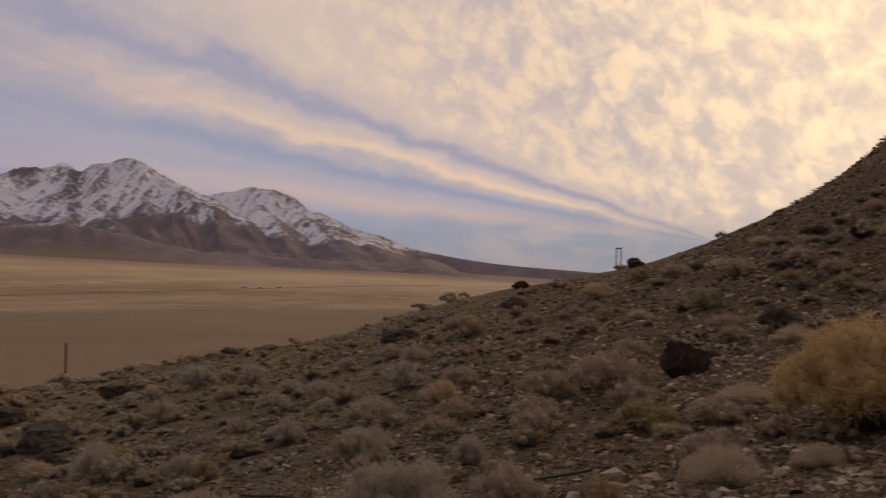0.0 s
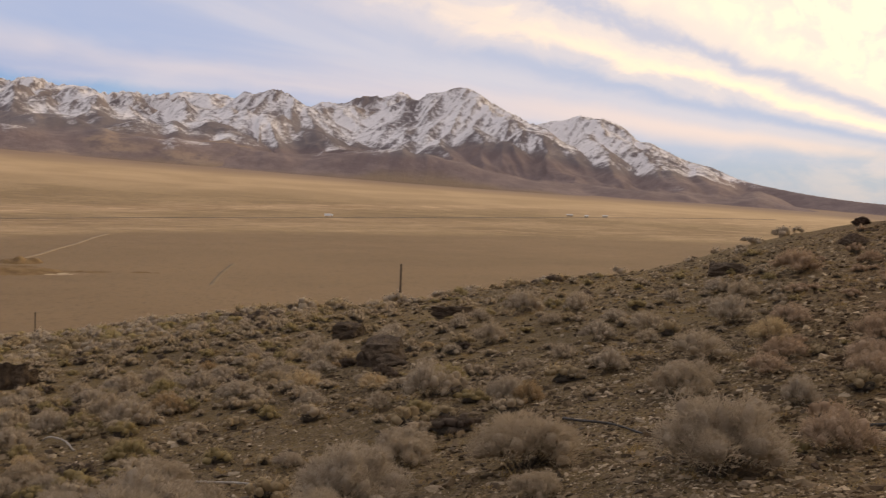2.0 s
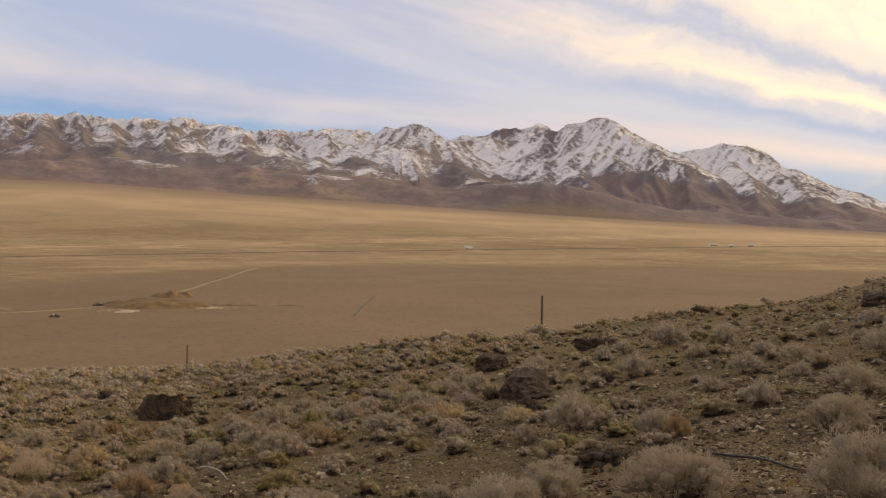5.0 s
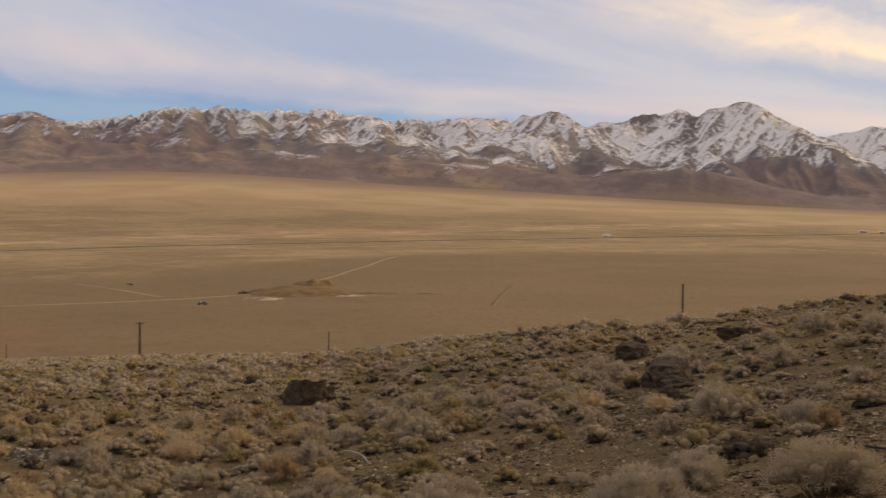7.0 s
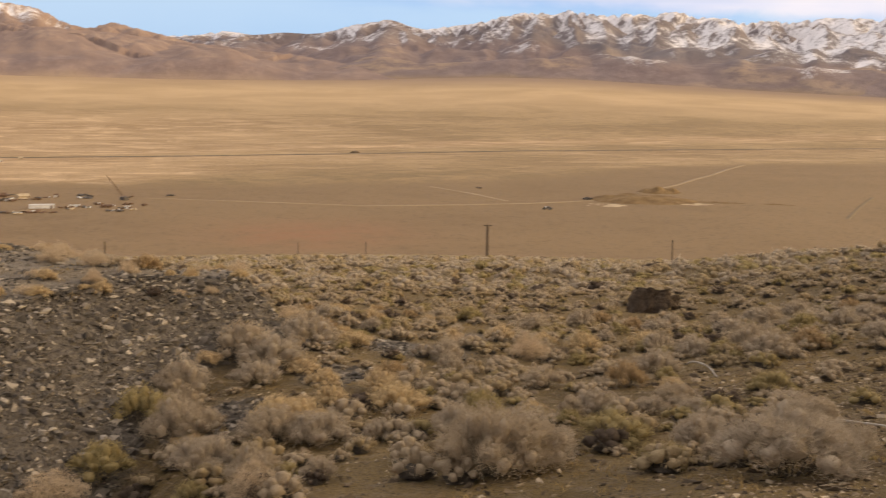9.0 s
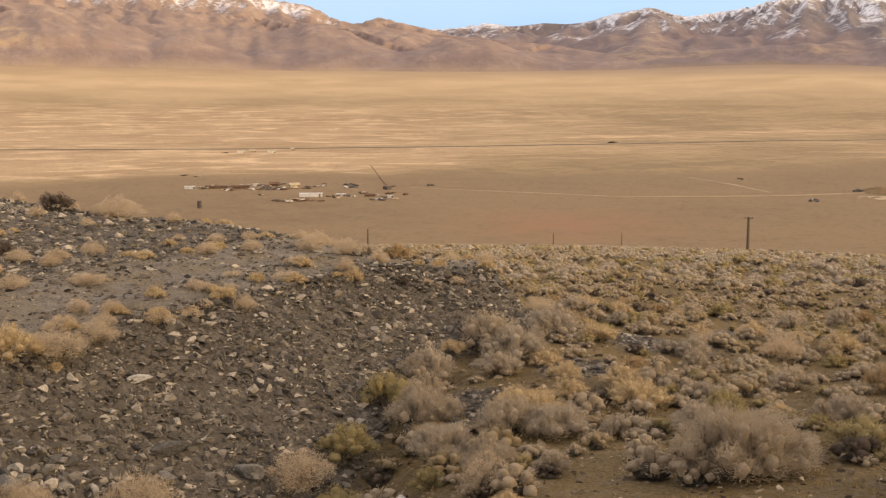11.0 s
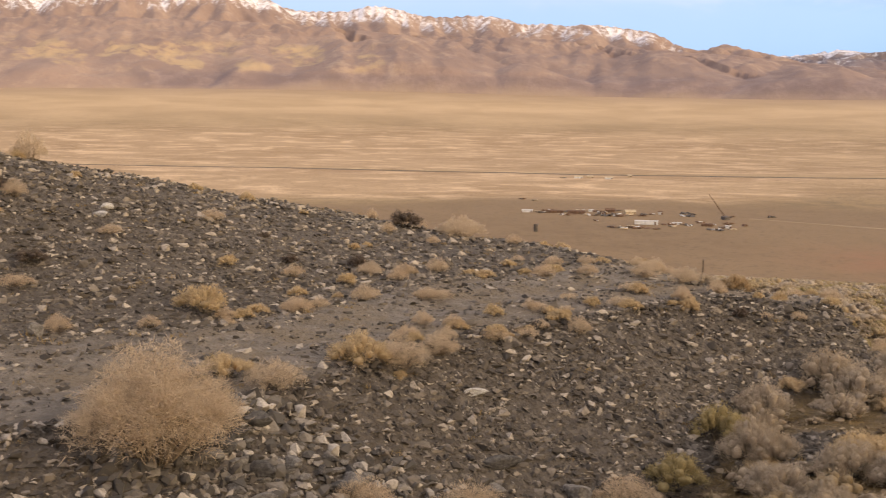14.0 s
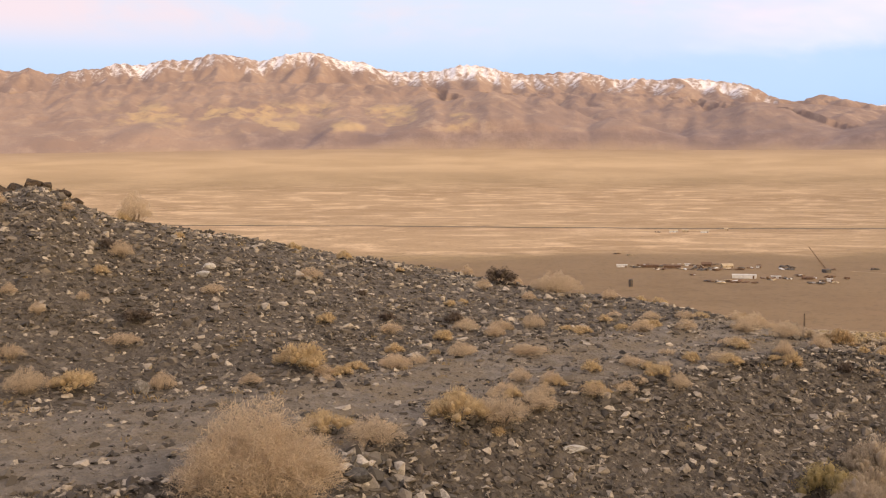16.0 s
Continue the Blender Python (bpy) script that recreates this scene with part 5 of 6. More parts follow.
def near_brush():
    rng = random.Random(23)
    taken = []
    for kind, az, r, size, tall in NOTED:
        x, y = bearing(az, r)
        plant(kind, x, y, size, tall=tall)
        taken.append((x, y, size))
    for _ in range(46):
        yy = rng.uniform(0.5, 11.4)
        xx = float(curve(np.array([yy]), EDGE_X)[0]) - rng.gauss(0.15, 0.3) / 0.92
        plant(rng.choice(("rabbit", "straw", "rabbit", "grass")), xx, yy, rng.uniform(0.18, 0.42), tall=rng.uniform(0.7, 1.1))
    for _ in range(30):
        yy = rng.uniform(1.0, 10.5)
        xx = float(curve(np.array([yy]), EDGE_X)[0]) - rng.gauss(3.5, 0.35) / 0.92
        plant(rng.choice(("rabbit", "straw", "straw")), xx, yy, rng.uniform(0.22, 0.5), tall=rng.uniform(0.55, 0.9))
    for _ in range(26):
        az, r = rng.uniform(-66, -50), rng.uniform(18.0, 25.0)
        xx, yy = bearing(az, r)
        plant(rng.choice(("rabbit", "rabbit", "straw", "russet", "sage")), xx, yy, rng.uniform(0.3, 0.65), tall=rng.uniform(0.7, 1.0))
    for _ in range(34):
        az, r = rng.uniform(-101, -68), rng.uniform(15.5, 23.5)
        xx, yy = bearing(az, r)
        plant(rng.choice(("rabbit", "straw", "straw", "rabbit", "dark")), xx, yy, rng.uniform(0.22, 0.42), tall=rng.uniform(0.8, 1.1))
    made = tries = 0
    while made < 215 and tries < 6000:
        tries += 1
        az = rng.uniform(-66, 24)
        r = math.sqrt(rng.uniform(8.2**2, 27**2))
        x, y = bearing(az, r)
        gravel = float(land(np.array([x]), np.array([y]))[1][0])
        if gravel > 0.4:
            continue
        lush = 0.35 + 0.65 * float(smooth(np.array((-8 - az) / 22)))
        if rng.random() > lush:
            continue
        size = rng.uniform(0.32, 0.85)
        if any((x - a) ** 2 + (y - b) ** 2 < (c + 0.4 * size) ** 2 for a, b, c in CLEAR):
            continue
        if any((x - a) ** 2 + (y - b) ** 2 < (0.42 * (size + c)) ** 2 for a, b, c in taken):
            continue
        dry = float(smooth(np.array((-28 - az) / 15)))
        pick = rng.random()
        kind = "sage" if pick > 0.18 + 0.34 * dry else rng.choice(("rabbit", "olive", "russet", "straw", "rabbit", "olive"))
        if kind == "sage" and az > rng.uniform(-6, 6):
            kind = "brown"
        plant(kind, x, y, size, tall=rng.uniform(0.75, 1.1))
        taken.append((x, y, size))
        made += 1


near_brush()


def scatter_mesh(name, templates, spots, mat, label, category):
    """Many copies of small templates joined into one mesh: spots are x, y, size, turn, height."""
    verts, faces, sizes, base = [], [], [], 0
    spots = np.array(spots)
    z = land(spots[:, 0], spots[:, 1])[0]
    for k, (tv, tf) in enumerate(templates):
        mine = np.arange(len(spots)) % len(templates) == k
        sp, zz = spots[mine], z[mine]
        tv = np.array(tv)
        c, s_ = np.cos(sp[:, 3:4]), np.sin(sp[:, 3:4])
        X = sp[:, 0:1] + sp[:, 2:3] * (tv[None, :, 0] * c - tv[None, :, 1] * s_)
        Y = sp[:, 1:2] + sp[:, 2:3] * (tv[None, :, 0] * s_ + tv[None, :, 1] * c)
        Z = zz[:, None] + sp[:, 4:5] * sp[:, 2:3] * tv[None, :, 2]
        verts.append(np.stack([X, Y, Z], -1).reshape(-1, 3))
        tf = np.array(tf)
        faces.append((tf[None] + (base + np.arange(len(sp)) * len(tv))[:, None, None]).reshape(-1, tf.shape[1]))
        base += len(sp) * len(tv)
    V, Fc = np.concatenate(verts), np.concatenate(faces)
    me = bpy.data.meshes.new(name)
    n = Fc.shape[1]
    me.vertices.add(len(V))
    me.vertices.foreach_set("co", V.astype(np.float32).ravel())
    me.loops.add(Fc.size)
    me.loops.foreach_set("vertex_index", Fc.astype(np.int32).ravel())
    me.polygons.add(len(Fc))
    me.polygons.foreach_set("loop_start", np.arange(0, Fc.size, n, dtype=np.int32))
    me.polygons.foreach_set("use_smooth", np.full(len(Fc), category == "brush"))
    me.update(calc_edges=True)
    me.materials.append(mat)
    ob = new(name, me)
    tagged(ob, label, category, kind="stuff")
    return ob


def brush_spots(rng, count, lo, hi, az0, az1, smin, smax, keep, clear=True, power=1.6):
    spots, tries = [], 0
    batch = rng.random((count * 8, 6))
    az = az0 + (az1 - az0) * batch[:, 0]
    r = np.sqrt(lo**2 + (hi**2 - lo**2) * batch[:, 1])
    x, y = r * np.sin(np.radians(az)), r * np.cos(np.radians(az))
    ok = (batch[:, 2] < keep(az, r, x, y))
    if clear:
        for cx, cy, cr in CLEAR:
            ok &= (x - cx) ** 2 + (y - cy) ** 2 > cr * cr
    if clear:
        ok &= land(x, y)[1] < 0.4
    size = smin + (smax - smin) * batch[:, 3] ** power
    out = np.stack([x, y, size, batch[:, 4] * 6.28, 0.6 + 0.42 * batch[:, 5]], 1)[ok]
    return out[:count]


def lush_share(az, r, x, y):
    clump = fbm(x / 4.0, y / 4.0, 2, seed=77) * 0.5 + 0.5
    bald = 1 - 0.85 * smooth((az - 2) / 8) * smooth((r - 26) / 8)
    return bald * (0.14 + 0.86 * smooth((-6 - az) / 24)) * (0.35 + 0.9 * clump)


def far_brush():
    rng = np.random.default_rng(31)
    pr = random.Random(37)
    tones = (("sage", SAGE_LEAF, "grey sagebrush scattered thickly over the slope", 0.54), ("olive", OLIVE_LEAF, "olive-brown low brush over the slope", 0.14),
             ("rabbit", RABBIT_LEAF, "golden dry rabbitbrush dotted over the slope", 0.25), ("dark", DARK_TWIG, "dark bare brush dotted over the slope", 0.05))
    every = []
    for name, mat, label, share in tones:
        fine = [tufts(pr, 8, 24, 1.0, 0.58, 0.095, 0.011, 0.5, 0.5, 0.19, 6, 0.62) for _ in range(5)]
        mid = [tufts(pr, 5, 14, 1.0, 0.56, 0.14, 0.022, 0.6, 0.45, 0.25, 6, 0.68) for _ in range(5)]
        low = [tufts(pr, 2, 9, 1.0, 0.55, 0.18, 0.045, 0.7, 0.4, 0.36, 6, 0.75) for _ in range(4)]
        # dark lumps painted as the shade between the twigs
        shade_cores = []
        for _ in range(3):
            hv, hf = shade_core(pr, 1.15, 0.30, 1)
            shade_cores.append((hv, [q for f in hf for q in ([(f[0], f[1], f[2]), (f[0], f[2], f[3])] if len(f) == 4 else [f])]))
        spots = brush_spots(rng, int(2500 * share), 9, 40, -62, 26, 0.22, 0.60, lush_share)
        west = np.degrees(np.arctan2(spots[:, 0], spots[:, 1])) > 1
        if name == "sage":
            scatter_mesh("hillside_brown_brush", fine, spots[west], BROWN_LEAF, "brown sagebrush dotted over the stony hillside", "brush")
            every.append(spots[west])
            spots = spots[~west]
        mat = FAR_GOLD if name == "rabbit" else mat
        scatter_mesh("near_" + name + "_brush", fine, spots, mat, label, "brush")
        every.append(spots)
        spots = brush_spots(rng, int(3400 * share), 38, 85, -66, 24, 0.45, 1.1, lush_share)
        scatter_mesh("slope_" + name + "_brush", mid, spots, mat, label, "brush")
        scatter_mesh("lower_" + name + "_brush", low, brush_spots(rng, int(9500 * share), 82, 330, -80, -8, 0.7, 1.6, lush_share), mat, label, "brush")
    scatter_mesh("brush_twigs", shade_cores, np.concatenate(every), STEM_AND_SHADE, "dark lumps standing for the shade among the twigs inside the sagebrush", "brush")


far_brush()


# ---------------------------------------------------------------- stones
def stone_shape(rng, flat=0.6, detail=1, rough=0.25, cuts_n=7, blocky=False):
    """A broken stone with flat facets."""
    bm = bmesh.new()
    bmesh.ops.create_icosphere(bm, subdivisions=detail, radius=0.5)
    cuts = [(Vector((rng.gauss(0, 1), rng.gauss(0, 1), rng.gauss(0, 1))).normalized(), rng.uniform(0.27, 0.42)) for _ in range(cuts_n)]
    if blocky:
        tilt = Euler((rng.gauss(0, 0.12), rng.gauss(0, 0.12), rng.uniform(0, 3))).to_matrix()
        cuts = cuts[:4] + [(tilt @ Vector(n), rng.uniform(0.27, 0.36)) for n in ((1, 0, 0), (-1, 0, 0), (0, 1, 0), (0, -1, 0), (0.1, 0, 1), (0, 0, -1))]
    sx, sy = rng.uniform(0.8, 1.5), rng.uniform(0.5, 0.95)
    for v in bm.verts:
        for n, d in cuts:
            over = v.co.dot(n) - d
            if over > 0:
                v.co -= n * over
        v.co += Vector((rng.uniform(-1, 1), rng.uniform(-1, 1), rng.uniform(-1, 1))) * 0.07 * rough
        v.co = Vector((v.co.x * sx, v.co.y * sy, v.co.z * flat))
    return bm


def stone_data(rng, flat=0.6, points=9):
    """A broken lump: the hull of a few points."""
    bm = bmesh.new()
    sx, sy = rng.uniform(0.9, 1.5), rng.uniform(0.6, 1.0)
    for _ in range(points):
        v = Vector((rng.gauss(0, 1), rng.gauss(0, 1), rng.gauss(0, 1))).normalized() * rng.uniform(0.38, 0.55)
        bm.verts.new((v.x * sx, v.y * sy, v.z * flat * 1.2))
    bmesh.ops.convex_hull(bm, input=bm.verts[:])
    bmesh.ops.delete(bm, geom=[v for v in bm.verts if not v.link_faces], context="VERTS")
    bm.verts.index_update()
    bm.verts.ensure_lookup_table()
    data = [tuple(v.co) for v in bm.verts], [tuple(v.index for v in f.verts) for f in bm.faces]
    bm.free()
    return data


def stones():
    rng, pr = np.random.default_rng(41), random.Random(43)
    chips = [stone_data(pr, pr.uniform(0.45, 0.85), 7) for _ in range(90)]
    chips = [c for c in chips if len(c[1]) == 10][:18]
    lumps = [stone_data(pr) for _ in range(60)]
    lumps = [c for c in lumps if len(c[1]) == 14][:12]
    blocks = [stone_data(pr, pr.uniform(0.6, 0.85), 13) for _ in range(80)]
    blocks = [c for c in blocks if len(c[1]) > 17][:12]

    def gravelly(az, r, x, y):
        z, gravel, road = land(x, y)
        return np.where(gravel > 0.5, np.where(road_side(x, y) > 3.6, 0.6, 1.0 - 0.86 * road), 0.0)

    def soily(az, r, x, y):
        z, gravel, road = land(x, y)
        clump = fbm(x / 2.5, y / 2.5, 2, seed=88) * 0.5 + 0.5
        return np.where(gravel < 0.5, (0.25 + 0.75 * smooth((az + 40) / 35)) * (0.3 + clump), 0.0)

    def tan_soil(az, r, x, y):
        return soily(az, r, x, y) * (1 - smooth((az + 2) / 8))

    def brown_soil(az, r, x, y):
        return soily(az, r, x, y) * smooth((az + 2) / 8)

    scatter_mesh("waste_rock_chips", chips, brush_spots(rng, 30000, 7.5, 27, -108, -48, 0.035, 0.18, gravelly, False, 2.9), WASTE, "grey broken waste rock covering the bank and hill", "rock")
    shards = [stone_data(pr, pr.uniform(0.4, 0.8), 5) for _ in range(60)]
    shards = [c for c in shards if len(c[1]) == 6][:14]
    scatter_mesh("waste_rock_shards", shards, brush_spots(rng, 26000, 7.5, 19, -104, -52, 0.04, 0.13, gravelly, False, 2.0), WASTE, "small grey shards of waste rock on the bank", "rock")
    scatter_mesh("waste_rock_lumps", blocks, brush_spots(rng, 8500, 7.5, 25, -108, -48, 0.05, 0.20, gravelly, False, 2.6), WASTE, "larger angular grey stones of the road bank", "rock")
    scatter_mesh("bank_foot_rubble", blocks, brush_spots(rng, 1900, 7.4, 10.6, -92, -68, 0.06, 0.22, gravelly, False, 2.0), RUBBLE, "coarse pale and grey rubble at the foot of the bank", "rock")
    scatter_mesh("scree_chips", chips, brush_spots(rng, 19240, 7.5, 42, -66, 6, 0.03, 0.19, tan_soil, False, 3.4), SCREE, "brown and pale stones strewn over the soil", "rock")
    scatter_mesh("brown_scree_chips", chips, brush_spots(rng, 20000, 7.5, 42, -2, 26, 0.03, 0.19, brown_soil, False, 3.4), BROWN_SCREE, "dark brown stones strewn over the soil", "rock")
    scatter_mesh("small_scree", chips, brush_spots(rng, 17760, 7.5, 19, -62, 6, 0.02, 0.08, tan_soil, False), SCREE, "small brown stones strewn over the soil", "rock")
    scatter_mesh("brown_small_scree", chips, brush_spots(rng, 10080, 7.5, 19, -2, 26, 0.02, 0.08, brown_soil, False), BROWN_SCREE, "dark small brown stones strewn over the soil", "rock")
    scatter_mesh("scree_lumps", lumps, brush_spots(rng, 2220, 7.5, 48, -60, 6, 0.05, 0.24, tan_soil, False, 2.6), SCREE, "angular brown stones on the hillside", "rock")
    scatter_mesh("brown_scree_lumps", lumps, brush_spots(rng, 2800, 7.5, 40, -2, 26, 0.05, 0.24, brown_soil, False, 2.6), BROWN_SCREE, "dark angular brown stones on the hillside", "rock")

    scatter_mesh("scree_stones", lumps, brush_spots(rng, 4070, 7.5, 23, -58, 6, 0.04, 0.17, tan_soil, False, 2.4), SCREE, "angular brown stones strewn over the near slope", "rock")
    scatter_mesh("brown_scree_stones", lumps, brush_spots(rng, 4800, 7.5, 23, -2, 26, 0.04, 0.17, brown_soil, False, 2.4), BROWN_SCREE, "dark angular brown stones strewn over the near slope", "rock")

    scatter_mesh("pale_hillside_stones", chips, brush_spots(rng, 12000, 7.5, 17, -36, 8, 0.02, 0.075, tan_soil, False, 2.6), PALE_SCREE, "pale tan stones strewn over the near slope", "rock")
    scatter_mesh("pale_near_gravel", shards, brush_spots(rng, 9000, 7.4, 11.5, -34, 12, 0.02, 0.06, soily, False, 2.2), PALE_SCREE, "fine pale gravel over the near slope", "rock")
    scatter_mesh("pale_hill_stones", chips, brush_spots(rng, 7500, 7.5, 19, 11, 26, 0.03, 0.15, soily, False, 2.4), PALE_SCREE, "pale grey-tan stones on the steep hillside", "rock")
    pale = []
    for _ in range(260):
        a, r = pr.gauss(-78.3, 0.75), pr.gauss(21.6, 0.35)
        pale.append((*bearing(a, r), pr.uniform(0.04, 0.12), pr.uniform(0, 6.28), pr.uniform(0.7, 1.0)))
    scatter_mesh("pale_scree", chips, pale, STONE, "patch of pale grey scree on the gravel hill", "rock")


stones()


def litter():
    """Dead grass and fallen twigs between the bushes."""
    rng, pr = np.random.default_rng(53), random.Random(59)
    tufts = [blades(pr, 16, 1.0, 0.30, 0.38, 0.030, 0.6) for _ in range(5)]

    def anywhere(az, r, x, y):
        return 0.35 + 0.65 * (fbm(x / 1.8, y / 1.8, 2, seed=95) > 0)

    scatter_mesh("dry_grass_litter", tufts, brush_spots(rng, 5200, 8, 40, -66, 26, 0.06, 0.22, anywhere), GRASS, "short dead grass and twigs on the soil", "grass")
    road = lambda az, r, x, y: np.where((land(x, y)[1] > 0.5), 0.25 + 0.5 * (fbm(x / 1.3, y / 1.3, 2, seed=97) > 0.1), 0.0)
    scatter_mesh("roadside_grass", tufts, brush_spots(rng, 380, 8, 24, -106, -52, 0.06, 0.20, road, False), GRASS, "short dead grass along the mine road", "grass")


litter()


def boulder(az, r, width, tall, seed, mat, label, name="boulder"):
    rng = random.Random(seed)
    bm = stone_shape(rng, 0.95, 4 if width > 0.45 else 2, 0.10, 13, mat is DARKROCK and width > 0.55)
    for v in bm.verts:
        v.co += v.co.normalized() * 0.085 * noise.fractal(v.co * 5 + Vector((seed, 0, 0)), 1.0, 2.0, 4)
    me = bpy.data.meshes.new(name)
    bm.to_mesh(me)
    bm.free()
    me.materials.append(mat)
    ob = new(name, me)
    x, y, z = seat(az, r)
    ob.matrix_basis = Matrix.LocRotScale((x, y, z + 0.22 * width * tall), Euler((0, 0, rng.uniform(0, 6))), (width, width, width * tall))
    tagged(ob, label, "rock" if name == "rock" else "boulder", "rocks on the bank" if name == "rock" else "boulders on the slope")


boulder(-36.0, 30.4, 1.1, 1.1, 1, DARKROCK, "large dark square boulder among sagebrush")
boulder(-35.2, 30.8, 0.75, 0.95, 2, DARKROCK, "dark upright rock leaning on a boulder")
boulder(-18.5, 20.3, 1.3, 0.60, 23, DARKROCK, "dark brown angular boulder on the slope")
boulder(-18.0, 19.4, 0.55, 0.6, 4, DARKROCK, "small dark boulder beside a larger one")
boulder(-20.1, 27.3, 1.05, 0.6, 5, DARKROCK, "low dark rock outcrop in brush")
boulder(-15.1, 29.5, 1.0, 0.5, 6, DARKROCK, "long dark rock ledge in brush")
boulder(-2.0, 30.7, 1.1, 0.5, 7, DARKROCK, "long dark rock ledge below the ridge")
boulder(11.8, 15.5, 0.60, 1.25, 8, RUSTROCK, "dark rusty brown boulder sunk in the stony slope")
boulder(12.8, 16.4, 0.4, 0.6, 9, RUSTROCK, "small dark rock on the stony slope")
boulder(3.4, 34.0, 0.85, 0.6, 10, RUSTROCK, "dark rock below the ridge line")
boulder(9.3, 42.5, 0.75, 0.7, 11, RUSTROCK, "dark rock on the ridge line")
boulder(3.8, 43.0, 0.8, 0.5, 12, RUSTROCK, "flat dark rock on the ridge line")
boulder(19.7, 24.2, 0.8, 0.6, 13, RUSTROCK, "dark rock outcrop high on the hill")
boulder(6.5, 9.4, 0.22, 0.7, 14, PALESTONE, "small whitish stone on the soil", "pale_stone")
boulder(-94.1, 13.6, 0.22, 1.15, 15, STONE, "grey upright stone beside the mine road", "pale_stone")
boulder(-73.1, 12.3, 0.30, 0.4, 16, PALESTONE, "pale flat slab on the road bank", "pale_stone")
boulder(-90.7, 17.9, 0.2, 0.7, 17, PALESTONE, "white quartz lump on the gravel hill", "pale_stone")
boulder(-91.0, 17.6, 0.18, 0.7, 18, PALESTONE, "white quartz lump on the gravel hill", "pale_stone")
boulder(-60.5, 10.3, 0.55, 0.5, 19, PALESTONE, "pale flat rock in the gully", "pale_stone")
for k, (az, r, w) in enumerate(((-98.6, 23.6, 0.5), (-98.0, 23.8, 0.4), (-99.4, 23.8, 0.45), (-97.3, 23.5, 0.35), (-100.2, 23.6, 0.5), (-96.7, 23.4, 0.3))):
    boulder(az, r, w, 0.6, 60 + k, DARKROCK, "dark rock on top of the gravel hill")


def bank_rocks():
    """Loose blocks of waste rock that have rolled down the bank."""
    rng = random.Random(71)
    made = 0
    while made < 130:
        az, r = (rng.uniform(-88, -72), rng.uniform(8.6, 10.2)) if made < 95 else (rng.uniform(-92, -57), rng.uniform(8.0, 12.5))
        x, y = bearing(az, r)
        if road_side(x, y) > -0.1 or float(land(np.array([x]), np.array([y]))[1][0]) < 0.6:
            continue
        w = 0.10 + 0.24 * rng.random() ** 2
        boulder(az, r, w, rng.uniform(0.45, 0.8), 200 + made, GREYROCK if rng.random() > 0.55 else STONE, "loose angular block of grey waste rock on the bank", "rock")
        made += 1


bank_rocks()


# ---------------------------------------------------------------- poles on the slope
def box(bm, cx, cy, cz, w, d, h, bevel=0.0):
    m = Matrix.Translation((cx, cy, cz)) @ Matrix.Diagonal((w, d, h, 1))
    made = bmesh.ops.create_cube(bm, size=1.0, matrix=m)
    if bevel:
        edges = {e for v in made["verts"] for e in v.link_edges}
        bmesh.ops.bevel(bm, geom=list(edges), offset=bevel, segments=1, affect="EDGES")


def rod(bm, p, q, r0, r1, sides=8):
    p, q = Vector(p), Vector(q)
    turn = (q - p).to_track_quat("Z", "Y").to_matrix().to_4x4()
    bmesh.ops.create_cone(bm, cap_ends=True, segments=sides, radius1=r0, radius2=r1, depth=(q - p).length, matrix=Matrix.Translation((p + q) / 2) @ turn)


def utility_pole(az, r, top_el, arms=1, thick=0.16, label="weathered wooden utility pole with a crossarm", span=1.5):
    x, y, z = seat(az, r)
    top = EYE + r * math.tan(radians(top_el))
    h = max(top - z, 1.5)
    root = new("utility_pole")
    root.location = (x, y, z)
    root.rotation_euler = (0, 0, radians(-az))
    bm = bmesh.new()
    rod(bm, (0, 0, -0.4), (0, 0, h), thick, thick * 0.7)
    part("pole", bm, POLEWOOD, root)
    for k in range(arms):
        zz = h - 0.25 - 0.5 * k
        bm = bmesh.new()
        box(bm, 0, 0.14, zz, span, 0.12, 0.14, 0.01)
        part("crossarm", bm, POLEWOOD, root)
        for sx_ in (-0.41 * span, 0.41 * span):
            bm = bmesh.new()
            rod(bm, (sx_, 0.14, zz + 0.05), (sx_, 0.14, zz + 0.28), 0.05, 0.035, 6)
            part("insulator", bm, DARKSTEEL, root)
    tagged(root, label, "utility pole", "line of poles below the slope")


utility_pole(-43.75, 215, -6.35, 1, 0.30)
utility_pole(-34.8, 200, -6.87, 0, 0.14, "thin bare wooden pole rising from brush")
utility_pole(-17.7, 120, -4.26, 0, 0.15, "bare wooden pole behind the brushy spur")
utility_pole(-62.1, 235, -7.14, 0, 0.20, "short dark wooden pole at the foot of the slope")
utility_pole(-53.0, 330, -7.3, 0, 0.14, "thin bare wooden pole rising from brush")
utility_pole(-49.7, 330, -7.25, 0, 0.14, "thin bare wooden pole rising from brush")


def paired_pole(az, r, top_el):
    """Two slim poles joined by a short crossbar."""
    x, y, z = seat(az, r)
    h = EYE + r * math.tan(radians(top_el)) - z
    root = new("paired_pole")
    root.location, root.rotation_euler = (x, y, z), (0, 0, radians(-az))
    for dx in (-0.15, 0.15):
        bm = bmesh.new()
        rod(bm, (dx, 0, -0.4), (dx, 0, h), 0.042, 0.034)
        part("pole", bm, POLEWOOD, root)
    bm = bmesh.new()
    box(bm, 0, 0, h - 0.08, 0.42, 0.06, 0.07, 0.01)
    part("crossbar", bm, POLEWOOD, root)
    tagged(root, "pair of weathered power poles joined at the top", "utility pole")


paired_pole(8.5, 80, 0.65)


